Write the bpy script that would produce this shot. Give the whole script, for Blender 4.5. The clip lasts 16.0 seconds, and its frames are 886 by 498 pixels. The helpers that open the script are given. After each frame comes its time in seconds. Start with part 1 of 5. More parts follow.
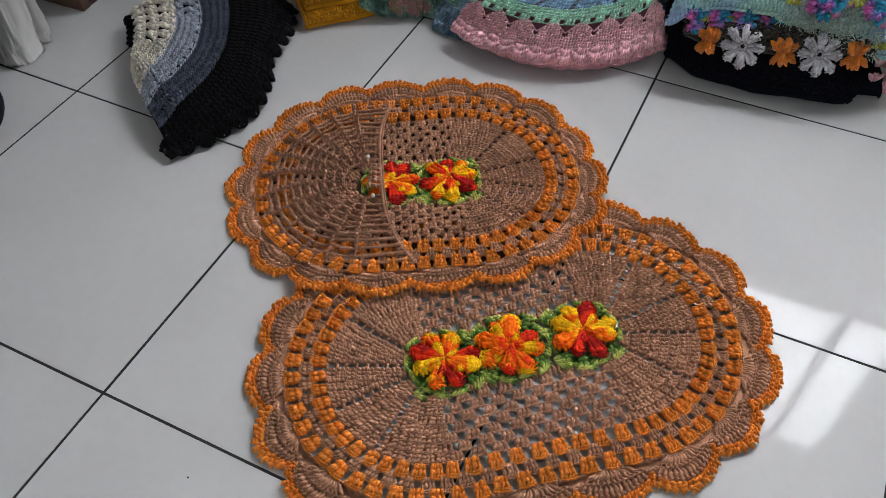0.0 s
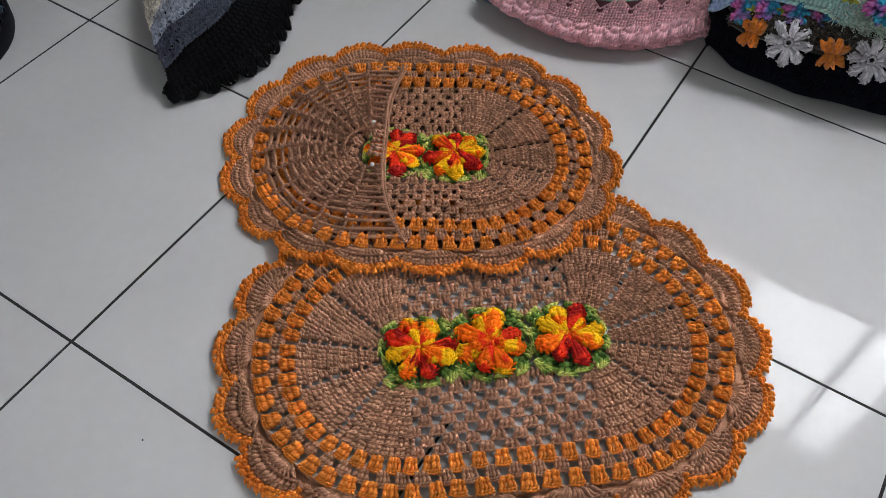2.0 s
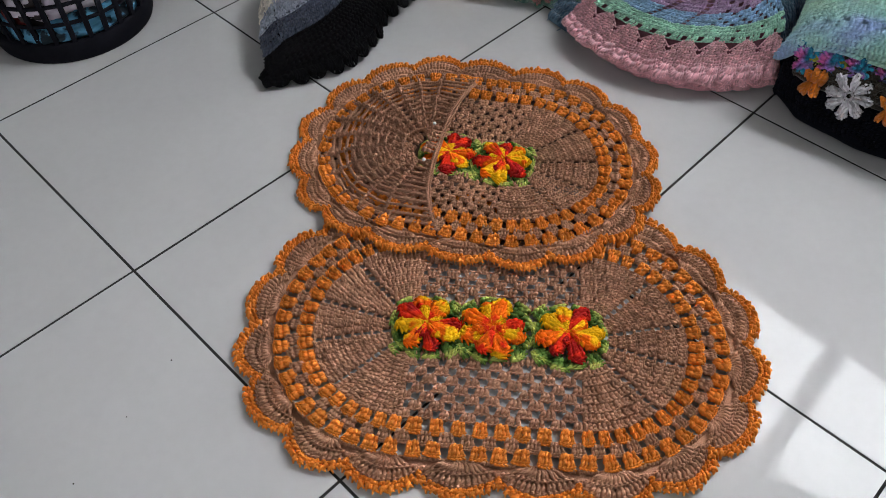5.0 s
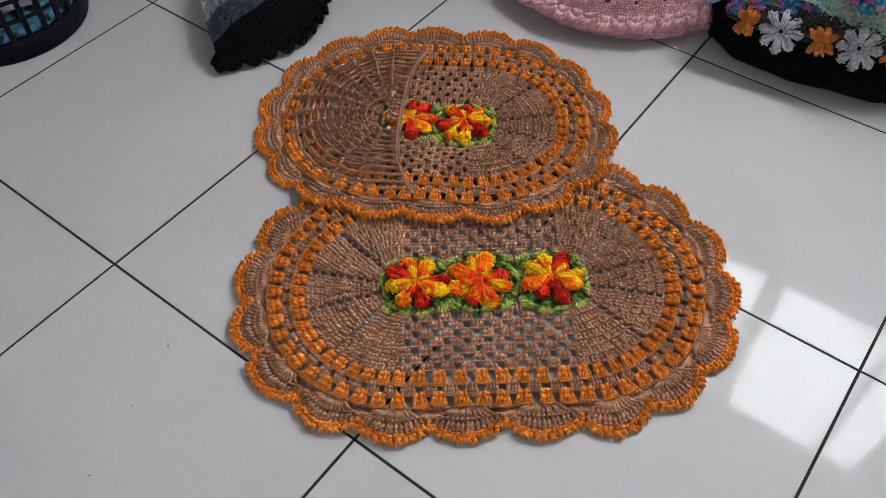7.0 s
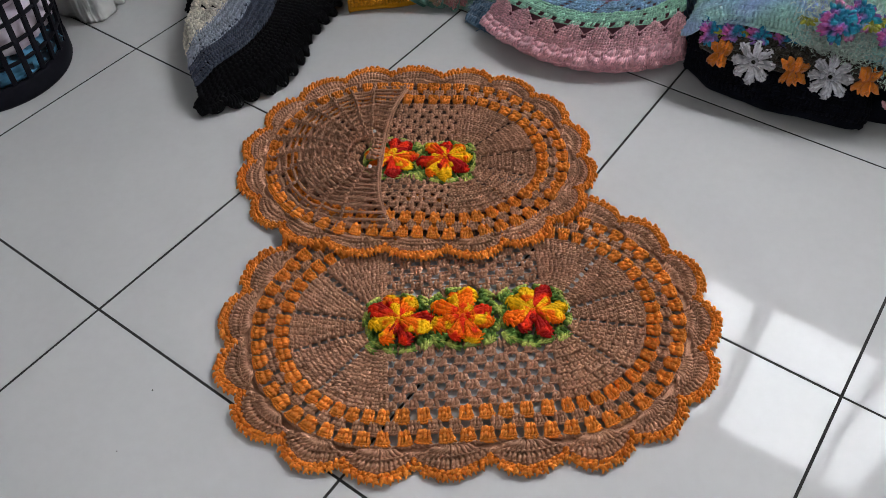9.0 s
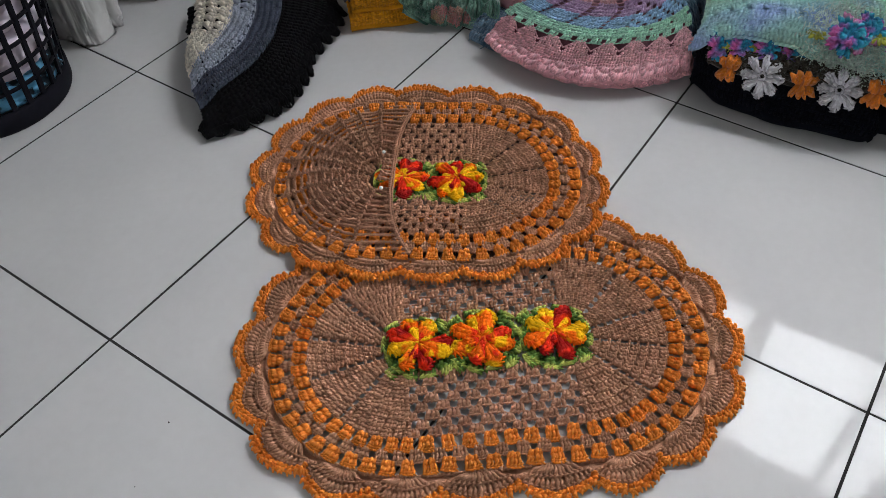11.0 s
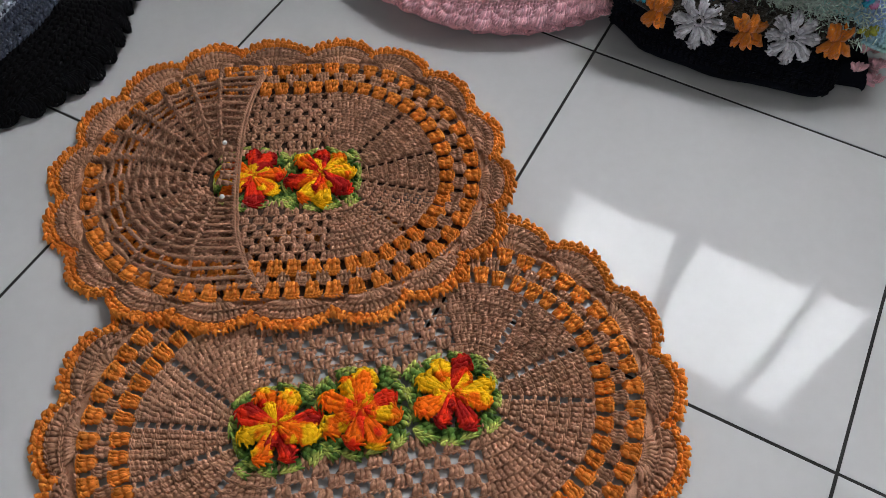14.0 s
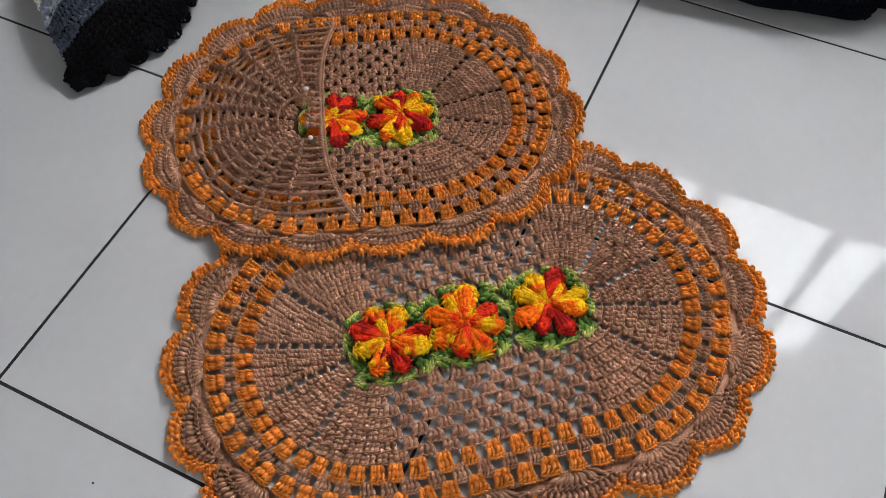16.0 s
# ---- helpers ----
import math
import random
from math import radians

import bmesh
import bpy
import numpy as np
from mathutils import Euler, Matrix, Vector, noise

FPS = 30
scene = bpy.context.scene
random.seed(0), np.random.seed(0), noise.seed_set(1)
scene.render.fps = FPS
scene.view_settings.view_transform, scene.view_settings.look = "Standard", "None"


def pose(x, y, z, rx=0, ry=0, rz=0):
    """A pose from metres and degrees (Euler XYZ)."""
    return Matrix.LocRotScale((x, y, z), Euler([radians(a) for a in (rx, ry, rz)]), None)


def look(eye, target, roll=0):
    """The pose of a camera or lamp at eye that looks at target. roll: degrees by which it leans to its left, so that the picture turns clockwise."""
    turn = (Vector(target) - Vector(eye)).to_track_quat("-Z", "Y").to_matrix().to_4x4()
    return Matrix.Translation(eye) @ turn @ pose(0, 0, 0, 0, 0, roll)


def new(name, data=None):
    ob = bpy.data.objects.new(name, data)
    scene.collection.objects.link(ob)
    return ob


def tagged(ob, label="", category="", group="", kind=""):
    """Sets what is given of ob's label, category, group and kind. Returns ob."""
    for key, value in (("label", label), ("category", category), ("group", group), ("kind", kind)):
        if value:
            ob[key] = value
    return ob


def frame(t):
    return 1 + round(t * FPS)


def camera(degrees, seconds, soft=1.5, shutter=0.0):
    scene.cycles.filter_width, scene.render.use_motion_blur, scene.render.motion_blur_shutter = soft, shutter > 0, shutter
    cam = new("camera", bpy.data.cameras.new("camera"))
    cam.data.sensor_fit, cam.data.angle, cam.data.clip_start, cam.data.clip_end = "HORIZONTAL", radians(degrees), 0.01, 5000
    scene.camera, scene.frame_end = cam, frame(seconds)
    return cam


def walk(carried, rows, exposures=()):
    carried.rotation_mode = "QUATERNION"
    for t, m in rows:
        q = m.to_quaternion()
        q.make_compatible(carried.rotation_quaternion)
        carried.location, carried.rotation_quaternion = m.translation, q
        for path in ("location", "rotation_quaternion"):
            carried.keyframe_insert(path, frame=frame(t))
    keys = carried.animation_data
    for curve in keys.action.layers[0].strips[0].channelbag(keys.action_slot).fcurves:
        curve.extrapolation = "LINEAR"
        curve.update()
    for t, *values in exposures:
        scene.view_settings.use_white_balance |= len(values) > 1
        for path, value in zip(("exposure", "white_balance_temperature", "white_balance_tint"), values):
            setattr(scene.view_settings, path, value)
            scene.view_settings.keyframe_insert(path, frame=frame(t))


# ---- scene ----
cam = camera(57.1, 16.0, soft=0.6)
PATH = [
    (0, (0.697, -0.311, 0.993), (0.112, 0.842, -0.533), -1.4),
    (0.5, (0.679, -0.185, 0.978), (0.099, 0.934, -0.574), -0.5),
    (1, (0.666, -0.082, 0.956), (0.069, 0.989, -0.624), 1.4),
    (1.5, (0.678, -0.086, 0.953), (0.054, 0.922, -0.658), 1.4),
    (2, (0.724, -0.204, 0.983), (0.101, 0.805, -0.627), 1.1),
    (2.5, (0.786, -0.307, 1.005), (0.14, 0.747, -0.567), -0.4),
    (3, (0.834, -0.326, 1.011), (0.166, 0.773, -0.521), 0.0),
    (3.5, (0.894, -0.247, 1.008), (0.146, 0.816, -0.511), -0.1),
    (4, (0.94, -0.186, 1.0), (0.027, 0.74, -0.519), -1.5),
    (4.2, (0.938, -0.176, 0.997), (-0.003, 0.719, -0.524), -1.6),
    (6.3, (0.912, -0.304, 0.992), (0.051, 0.633, -0.55), -3.0),
    (6.5, (0.912, -0.307, 0.999), (0.073, 0.634, -0.554), -3.5),
    (7, (0.901, -0.303, 1.003), (0.121, 0.68, -0.555), -1.7),
    (7.5, (0.911, -0.298, 1.006), (0.137, 0.695, -0.549), -1.5),
    (8, (0.913, -0.295, 1.008), (0.138, 0.708, -0.539), -1.7),
    (8.5, (0.919, -0.294, 1.015), (0.13, 0.723, -0.516), -2.1),
    (9, (0.917, -0.29, 1.016), (0.114, 0.747, -0.494), -2.7),
    (11.5, (0.853, -0.309, 1.018), (0.089, 0.789, -0.468), -2.6),
    (12, (0.85, -0.335, 1.021), (0.186, 0.823, -0.468), -0.8),
    (12.5, (0.848, -0.316, 1.006), (0.222, 0.865, -0.482), 0.1),
    (13, (0.783, -0.187, 0.968), (0.177, 0.998, -0.525), -0.2),
    (13.5, (0.742, -0.027, 0.932), (0.194, 1.039, -0.669), 0.1),
    (14, (0.729, 0.03, 0.91), (0.239, 1.0, -0.769), 1.3),
    (14.5, (0.713, 0.022, 0.903), (0.236, 0.973, -0.79), 2.0),
    (15, (0.709, -0.006, 0.913), (0.232, 0.941, -0.783), 2.4),
    (15.5, (0.713, -0.099, 0.935), (0.246, 0.846, -0.765), 0.9),
    (16, (0.665, -0.117, 0.921), (0.201, 0.834, -0.776), -1.0),
]
walk(cam, [(t, look(eye, target, roll)) for t, eye, target, roll in PATH], exposures=((0, 0.28), (4, 0.27), (9, 0.25), (12.5, 0.25), (13.3, 0.20), (14.0, 0.12), (14.6, 0.16), (15.4, 0.24), (16, 0.32)))

# ---- world, window light, exposure ----
world = bpy.data.worlds.new("world")
scene.world = world
world.use_nodes = True
sky = world.node_tree.nodes.new("ShaderNodeTexSky")
sky.sky_type, sky.sun_disc, sky.sun_elevation, sky.sun_rotation = "NISHITA", False, radians(40), radians(20)
world.node_tree.links.new(sky.outputs[0], world.node_tree.nodes["Background"].inputs[0])
world.node_tree.nodes["Background"].inputs[1].default_value = 0.05


def area_lamp(name, m, sx, sy, power, rgb):
    lamp = bpy.data.lights.new(name, "AREA")
    lamp.shape, lamp.size, lamp.size_y, lamp.energy, lamp.color = "RECTANGLE", sx, sy, power, rgb
    ob = new(name, lamp)
    ob.matrix_world = m
    return ob


WALL_Y, SILL, HEAD = 1.68, 1.25, 2.24
area_lamp("window_daylight", pose(0.75, 2.30, 2.46, -90, 0, 0), 2.6, 1.72, 202.0, (0.925, 0.95, 0.985))
area_lamp("doorway_daylight", pose(0.7, -2.10, 1.03, 90, 0, 0), 1.0, 2.0, 11.0, (0.96, 0.98, 1.0))


# ---- materials ----
def mat_base(name, rough=0.6):
    m = bpy.data.materials.new(name)
    m.use_nodes = True
    b = m.node_tree.nodes["Principled BSDF"]
    b.inputs["Roughness"].default_value = rough
    return m, m.node_tree.nodes, m.node_tree.links, b


def ramp(nodes, stops):
    r = nodes.new("ShaderNodeValToRGB")
    while len(r.color_ramp.elements) < len(stops):
        r.color_ramp.elements.new(0.5)
    for e, (p, c) in zip(r.color_ramp.elements, stops):
        e.position, e.color = p, (*c, 1)
    return r


def noise_tex(nodes, links, scale, detail=2.0, coord="Object"):
    tc = nodes.new("ShaderNodeTexCoord")
    n = nodes.new("ShaderNodeTexNoise")
    n.inputs["Scale"].default_value, n.inputs["Detail"].default_value = scale, detail
    links.new(tc.outputs[coord], n.inputs["Vector"])
    return n


def add_bump(nodes, links, b, source, strength, distance):
    bp = nodes.new("ShaderNodeBump")
    bp.inputs["Strength"].default_value, bp.inputs["Distance"].default_value = strength, distance
    links.new(source, bp.inputs["Height"])
    links.new(bp.outputs[0], b.inputs["Normal"])


def mix(nodes, links, kind, fac, a, b):
    m = nodes.new("ShaderNodeMix")
    m.data_type, m.blend_type = "RGBA", kind
    if isinstance(fac, (int, float)):
        m.inputs[0].default_value = fac
    else:
        links.new(fac, m.inputs[0])
    for k, v in ((6, a), (7, b)):
        if isinstance(v, tuple):
            m.inputs[k].default_value = (*v, 1)
        else:
            links.new(v, m.inputs[k])
    return m.outputs[2]


def yarn_mat(name, stops, patch=35.0, spread=0.35, sheen=0.25, fuzz=0.5):
    """Cotton yarn: dyed patches (stops over a coarse noise), strand to strand variation and fine plies."""
    m, nodes, links, b = mat_base(name, 0.88)
    coarse = noise_tex(nodes, links, patch, 1.5)
    r = ramp(nodes, stops)
    links.new(coarse.outputs["Fac"], r.inputs[0])
    geo = nodes.new("ShaderNodeNewGeometry")
    rnd = nodes.new("ShaderNodeMapRange")
    rnd.inputs["To Min"].default_value, rnd.inputs["To Max"].default_value = 1 - spread, 1 + spread * 0.6
    links.new(geo.outputs["Random Per Island"], rnd.inputs["Value"])
    info = nodes.new("ShaderNodeObjectInfo")
    rnd2 = nodes.new("ShaderNodeMapRange")
    rnd2.inputs["To Min"].default_value, rnd2.inputs["To Max"].default_value = 0.86, 1.1
    links.new(info.outputs["Random"], rnd2.inputs["Value"])
    mul = nodes.new("ShaderNodeMath")
    mul.operation = "MULTIPLY"
    links.new(rnd.outputs[0], mul.inputs[0])
    links.new(rnd2.outputs[0], mul.inputs[1])
    hsv = nodes.new("ShaderNodeHueSaturation")
    links.new(r.outputs[0], hsv.inputs["Color"])
    links.new(mul.outputs[0], hsv.inputs["Value"])
    fine = noise_tex(nodes, links, 1300, 2)
    col = mix(nodes, links, "MULTIPLY", fuzz, hsv.outputs[0], ramp_gray(nodes, links, fine))
    links.new(col, b.inputs["Base Color"])
    b.inputs["Sheen Weight"].default_value = sheen
    b.inputs["Sheen Roughness"].default_value = 0.5
    b.inputs["Specular IOR Level"].default_value = 0.15
    add_bump(nodes, links, b, fine.outputs["Fac"], 0.7, 0.0012)
    return m


def ramp_gray(nodes, links, tex):
    r = ramp(nodes, [(0.3, (0.55, 0.55, 0.55)), (0.65, (1.0, 1.0, 1.0))])
    links.new(tex.outputs["Fac"], r.inputs[0])
    return r.outputs[0]


def plain_yarn(name, rgb, **k):
    lo, hi = tuple(c * 0.86 for c in rgb), tuple(min(1, c * 1.12) for c in rgb)
    return yarn_mat(name, [(0.35, lo), (0.65, hi)], **k)


TAUPE = plain_yarn("taupe_yarn", (0.570, 0.298, 0.188), spread=0.13, fuzz=0.85, sheen=0.0)
ORANGE = plain_yarn("orange_yarn", (1.0, 0.300, 0.045), spread=0.24, fuzz=0.6, sheen=0.0)
GREENS = yarn_mat("leaf_green_yarn", [(0.34, (0.03, 0.075, 0.018)), (0.48, (0.12, 0.24, 0.045)), (0.58, (0.26, 0.40, 0.08)), (0.68, (0.60, 0.66, 0.16))], patch=45, sheen=0.0)
RED, FLAME, GOLD, WINE = (0.90, 0.035, 0.008), (1.0, 0.17, 0.004), (1.0, 0.56, 0.006), (0.42, 0.012, 0.010)


def petal_mat(name, heart, middle, tip):
    m = plain_yarn(name, middle, spread=0.22, fuzz=0.5, sheen=0.0)
    nodes, links = m.node_tree.nodes, m.node_tree.links
    tc, sep = nodes.new("ShaderNodeTexCoord"), nodes.new("ShaderNodeSeparateXYZ")
    links.new(tc.outputs["Object"], sep.inputs[0])
    n = noise_tex(nodes, links, 46, 0)
    n.noise_dimensions = "4D"
    info = nodes.new("ShaderNodeObjectInfo")
    far = nodes.new("ShaderNodeMath")
    far.operation = "MULTIPLY"
    far.inputs[1].default_value = 37.0
    links.new(info.outputs["Random"], far.inputs[0])
    links.new(far.outputs[0], n.inputs["W"])
    a = nodes.new("ShaderNodeMath")
    a.operation = "MULTIPLY_ADD"
    a.inputs[1].default_value, a.inputs[2].default_value = 8.0, -0.55
    links.new(sep.outputs["Y"], a.inputs[0])
    b = nodes.new("ShaderNodeMath")
    b.operation = "MULTIPLY_ADD"
    b.inputs[1].default_value = 1.55
    links.new(n.outputs["Fac"], b.inputs[0])
    links.new(a.outputs[0], b.inputs[2])
    c = nodes.new("ShaderNodeMath")
    c.operation = "MULTIPLY_ADD"
    c.inputs[1].default_value = 0.3
    links.new(info.outputs["Random"], c.inputs[0])
    links.new(b.outputs[0], c.inputs[2])
    r = ramp(nodes, [(0.25, heart), (0.42, middle), (0.66, middle), (0.82, tip)])
    links.new(c.outputs[0], r.inputs[0])
    hsv = [x for x in nodes if x.bl_idname == "ShaderNodeHueSaturation"][0]
    links.new(r.outputs[0], hsv.inputs["Color"])
    return m


PETAL = {
    "r": petal_mat("petal_red_yarn", FLAME, RED, WINE),
    "o": petal_mat("petal_flame_yarn", RED, FLAME, GOLD),
    "y": petal_mat("petal_gold_yarn", GOLD, GOLD, FLAME),
}
BLACK = plain_yarn("black_yarn", (0.0035, 0.0035, 0.005), spread=0.4, sheen=0.0)
CREAM = plain_yarn("cream_yarn", (0.80, 0.73, 0.62))
PALE_GREY = plain_yarn("pale_grey_yarn", (0.36, 0.39, 0.48))
SLATE = plain_yarn("slate_yarn", (0.085, 0.10, 0.15), sheen=0.1)
PINK = plain_yarn("pink_yarn", (0.95, 0.49, 0.55))
ROSE = plain_yarn("rose_yarn", (0.85, 0.43, 0.48))
MAUVE = plain_yarn("mauve_yarn", (0.58, 0.36, 0.60))
SKY = plain_yarn("sky_blue_yarn", (0.36, 0.58, 0.84), sheen=0.1)
MINT = plain_yarn("mint_yarn", (0.40, 0.74, 0.56))
TEAL = yarn_mat("teal_blue_yarn", [(0.35, (0.05, 0.11, 0.18)), (0.65, (0.16, 0.27, 0.38))])
MUSTARD = plain_yarn("mustard_yarn", (0.66, 0.29, 0.010), sheen=0.05)
SEAGREEN = yarn_mat("sea_green_yarn", [(0.35, (0.06, 0.16, 0.125)), (0.65, (0.21, 0.40, 0.31))])
SUNSET = yarn_mat("sunset_yarn", [(0.35, (0.48, 0.20, 0.21)), (0.55, (0.42, 0.27, 0.20)), (0.7, (0.34, 0.32, 0.12))], patch=30)
PASTEL = yarn_mat("pastel_yarn", [(0.33, (0.36, 0.50, 0.80)), (0.43, (0.40, 0.68, 0.66)), (0.60, (0.52, 0.80, 0.62)), (0.72, (0.38, 0.58, 0.80))], patch=7, spread=0.14, sheen=0.08)
NAVY = plain_yarn("navy_black_yarn", (0.004, 0.005, 0.011), spread=0.5, sheen=0.0)
CANDY = yarn_mat("candy_yarn", [(0.36, (0.62, 0.14, 0.40)), (0.43, (0.40, 0.20, 0.58)), (0.49, (0.03, 0.26, 0.45)), (0.57, (0.06, 0.52, 0.66)), (0.66, (0.66, 0.26, 0.46))], patch=22, spread=0.3, sheen=0.05)
LIME = plain_yarn("lime_yarn", (0.48, 0.50, 0.07))
WHITE_YARN = plain_yarn("white_yarn", (0.78, 0.77, 0.83), sheen=0.05)
RUST = plain_yarn("rust_orange_yarn", (0.92, 0.26, 0.02))
KHAKI = plain_yarn("khaki_brown_yarn", (0.035, 0.028, 0.02))
# dark brown that stands for the shade seen through the lid cover's holes
HOLE_SHADE = plain_yarn("dark_brown_lining", (0.11, 0.058, 0.036))
# dark plum that paints shade into the pastel cover's holes
SHADE_PLUM = plain_yarn("plum_yarn", (0.22, 0.085, 0.11))
FLUFF = plain_yarn("mint_fluff", (0.74, 0.92, 0.80), sheen=0.6)
MULTI = yarn_mat("multi_yarn", [(0.38, (0.02, 0.02, 0.025)), (0.47, (0.05, 0.04, 0.06)), (0.52, (0.45, 0.06, 0.2)), (0.57, (0.5, 0.45, 0.45)), (0.61, (0.05, 0.08, 0.16))], patch=25)


def tile_material():
    m, nodes, links, b = mat_base("white_glazed_tile", 0.06)
    cloud = noise_tex(nodes, links, 3.0, 3, "Object")
    r = ramp(nodes, [(0.3, (0.50, 0.50, 0.503)), (0.7, (0.55, 0.55, 0.553))])
    links.new(cloud.outputs["Fac"], r.inputs[0])
    specks = noise_tex(nodes, links, 60, 4)
    links.new(mix(nodes, links, "MULTIPLY", 0.06, r.outputs[0], ramp_gray(nodes, links, specks)), b.inputs["Base Color"])
    smear = noise_tex(nodes, links, 9, 4)
    rr = ramp(nodes, [(0.35, (0.032, 0.032, 0.032)), (0.75, (0.072, 0.072, 0.072))])
    links.new(smear.outputs["Fac"], rr.inputs[0])
    links.new(rr.outputs[0], b.inputs["Roughness"])
    b.inputs["Specular IOR Level"].default_value = 0.27
    wave = noise_tex(nodes, links, 14, 3)
    add_bump(nodes, links, b, wave.outputs["Fac"], 0.45, 0.0006)
    return m


def simple(name, rgb, rough, lo=0.85, scale=20.0, bump=0.0, metal=0.0):
    m, nodes, links, b = mat_base(name, rough)
    n = noise_tex(nodes, links, scale, 4)
    r = ramp(nodes, [(0.3, tuple(c * lo for c in rgb)), (0.7, rgb)])
    links.new(n.outputs["Fac"], r.inputs[0])
    links.new(r.outputs[0], b.inputs["Base Color"])
    b.inputs["Metallic"].default_value = metal
    if bump:
        add_bump(nodes, links, b, n.outputs["Fac"], 0.5, bump)
    return m


TILE = tile_material()
GROUT = simple("dark_grout", (0.022, 0.021, 0.020), 0.9, 0.6, 80, 0.0008)
WALL = simple("wall_paint", (0.46, 0.45, 0.43), 0.7, 0.94, 6)
CEIL = simple("ceiling_paint", (0.56, 0.56, 0.55), 0.8, 0.95, 4)
FRAME = simple("window_aluminium", (0.22, 0.22, 0.23), 0.45, 0.9, 40)
BASKET = simple("black_plastic", (0.007, 0.007, 0.012), 0.72, 0.8, 60)
BASKET.node_tree.nodes["Principled BSDF"].inputs["Specular IOR Level"].default_value = 0.12
BAG = simple("white_plastic_film", (0.62, 0.61, 0.60), 0.35, 0.85, 12)
CARD = simple("brown_cardboard", (0.115, 0.06, 0.042), 0.75, 0.8, 30)
BOXBLUE = simple("dark_blue_print", (0.016, 0.02, 0.06), 0.5, 0.7, 30)
LILAC = simple("lilac_white_cloth", (0.74, 0.66, 0.76), 0.85, 0.8, 15)
BLUECLOTH = simple("blue_cloth", (0.10, 0.33, 0.52), 0.8, 0.06, 26)
for k, e in zip((0.46, 0.51), [x for x in BLUECLOTH.node_tree.nodes if x.bl_idname == "ShaderNodeValToRGB"][0].color_ramp.elements):
    e.position = k
PURPLE = simple("purple_cloth", (0.07, 0.03, 0.12), 0.8, 0.7, 20)
DARKCLOTH = simple("dark_cloth", (0.04, 0.028, 0.03), 0.85, 0.5, 25)
REDCLOTH = simple("red_cloth", (0.16, 0.012, 0.015), 0.85, 0.6, 25)
PEARL = simple("pearl_bead", (0.75, 0.72, 0.68), 0.2)
gm, gn, gl, gb = mat_base("window_glass", 0.0)
gb.inputs["Transmission Weight"].default_value, gb.inputs["IOR"].default_value = 1.0, 1.0
GLASS = gm


# ---- mesh helpers ----
def link_mesh(name, verts, quads, material, parent=None, label="", smooth=True):
    """A mesh object from arrays of corners and of faces with equally many corners."""
    me = bpy.data.meshes.new(name)
    v, q = np.asarray(verts, np.float32), np.asarray(quads, np.int32)
    k = q.shape[1]
    me.vertices.add(len(v))
    me.vertices.foreach_set("co", v.ravel())
    me.loops.add(q.size)
    me.loops.foreach_set("vertex_index", q.ravel())
    me.polygons.add(len(q))
    me.polygons.foreach_set("loop_start", np.arange(0, q.size, k, dtype=np.int32))
    me.polygons.foreach_set("use_smooth", np.full(len(q), smooth))
    me.update(calc_edges=True)
    me.validate()
    me.materials.append(material)
    ob = new(name, me)
    if parent:
        ob.parent = parent
    if label:
        tagged(ob, label)
    return ob


def part(name, bm, material, parent, label="", smooth=False):
    me = bpy.data.meshes.new(name)
    bm.normal_update()
    bm.to_mesh(me)
    bm.free()
    me.materials.append(material)
    me.polygons.foreach_set("use_smooth", np.full(len(me.polygons), smooth))
    ob = new(name, me)
    if parent:
        ob.parent = parent
    if label:
        tagged(ob, label)
    return ob


def twin(ob, m, parent=None):
    """Another object on the same mesh."""
    c = bpy.data.objects.new(ob.name.split(".")[0], ob.data)
    scene.collection.objects.link(c)
    c.parent = parent or ob.parent
    c.matrix_local = m
    return c


def add_box(bm, x0, y0, z0, x1, y1, z1, bevel=0.0):
    r = bmesh.ops.create_cube(bm, size=1)
    for v in r["verts"]:
        v.co = Vector(((x0 + x1) / 2 + v.co.x * (x1 - x0), (y0 + y1) / 2 + v.co.y * (y1 - y0), (z0 + z1) / 2 + v.co.z * (z1 - z0)))
    if bevel:
        es = list({e for v in r["verts"] for e in v.link_edges})
        bmesh.ops.bevel(bm, geom=es, offset=bevel, segments=2, affect="EDGES", profile=0.6)


def box(name, dims, material, parent=None, bevel=0.0, label=""):
    bm = bmesh.new()
    add_box(bm, *dims, bevel)
    return part(name, bm, material, parent, label)


def thing(name, label, category, m=None, group="", kind=""):
    e = new(name)
    e.empty_display_size = 0.05
    if m is not None:
        e.matrix_world = m
    return tagged(e, label, category, group, kind)


# ---- yarn: stitches laid one by one ----
def tube_faces(rings, sides):
    i, j = np.meshgrid(np.arange(rings - 1), np.arange(sides), indexing="ij")
    a, b = i * sides + j, i * sides + (j + 1) % sides
    return np.stack([a, b, b + sides, a + sides], -1).reshape(-1, 4)


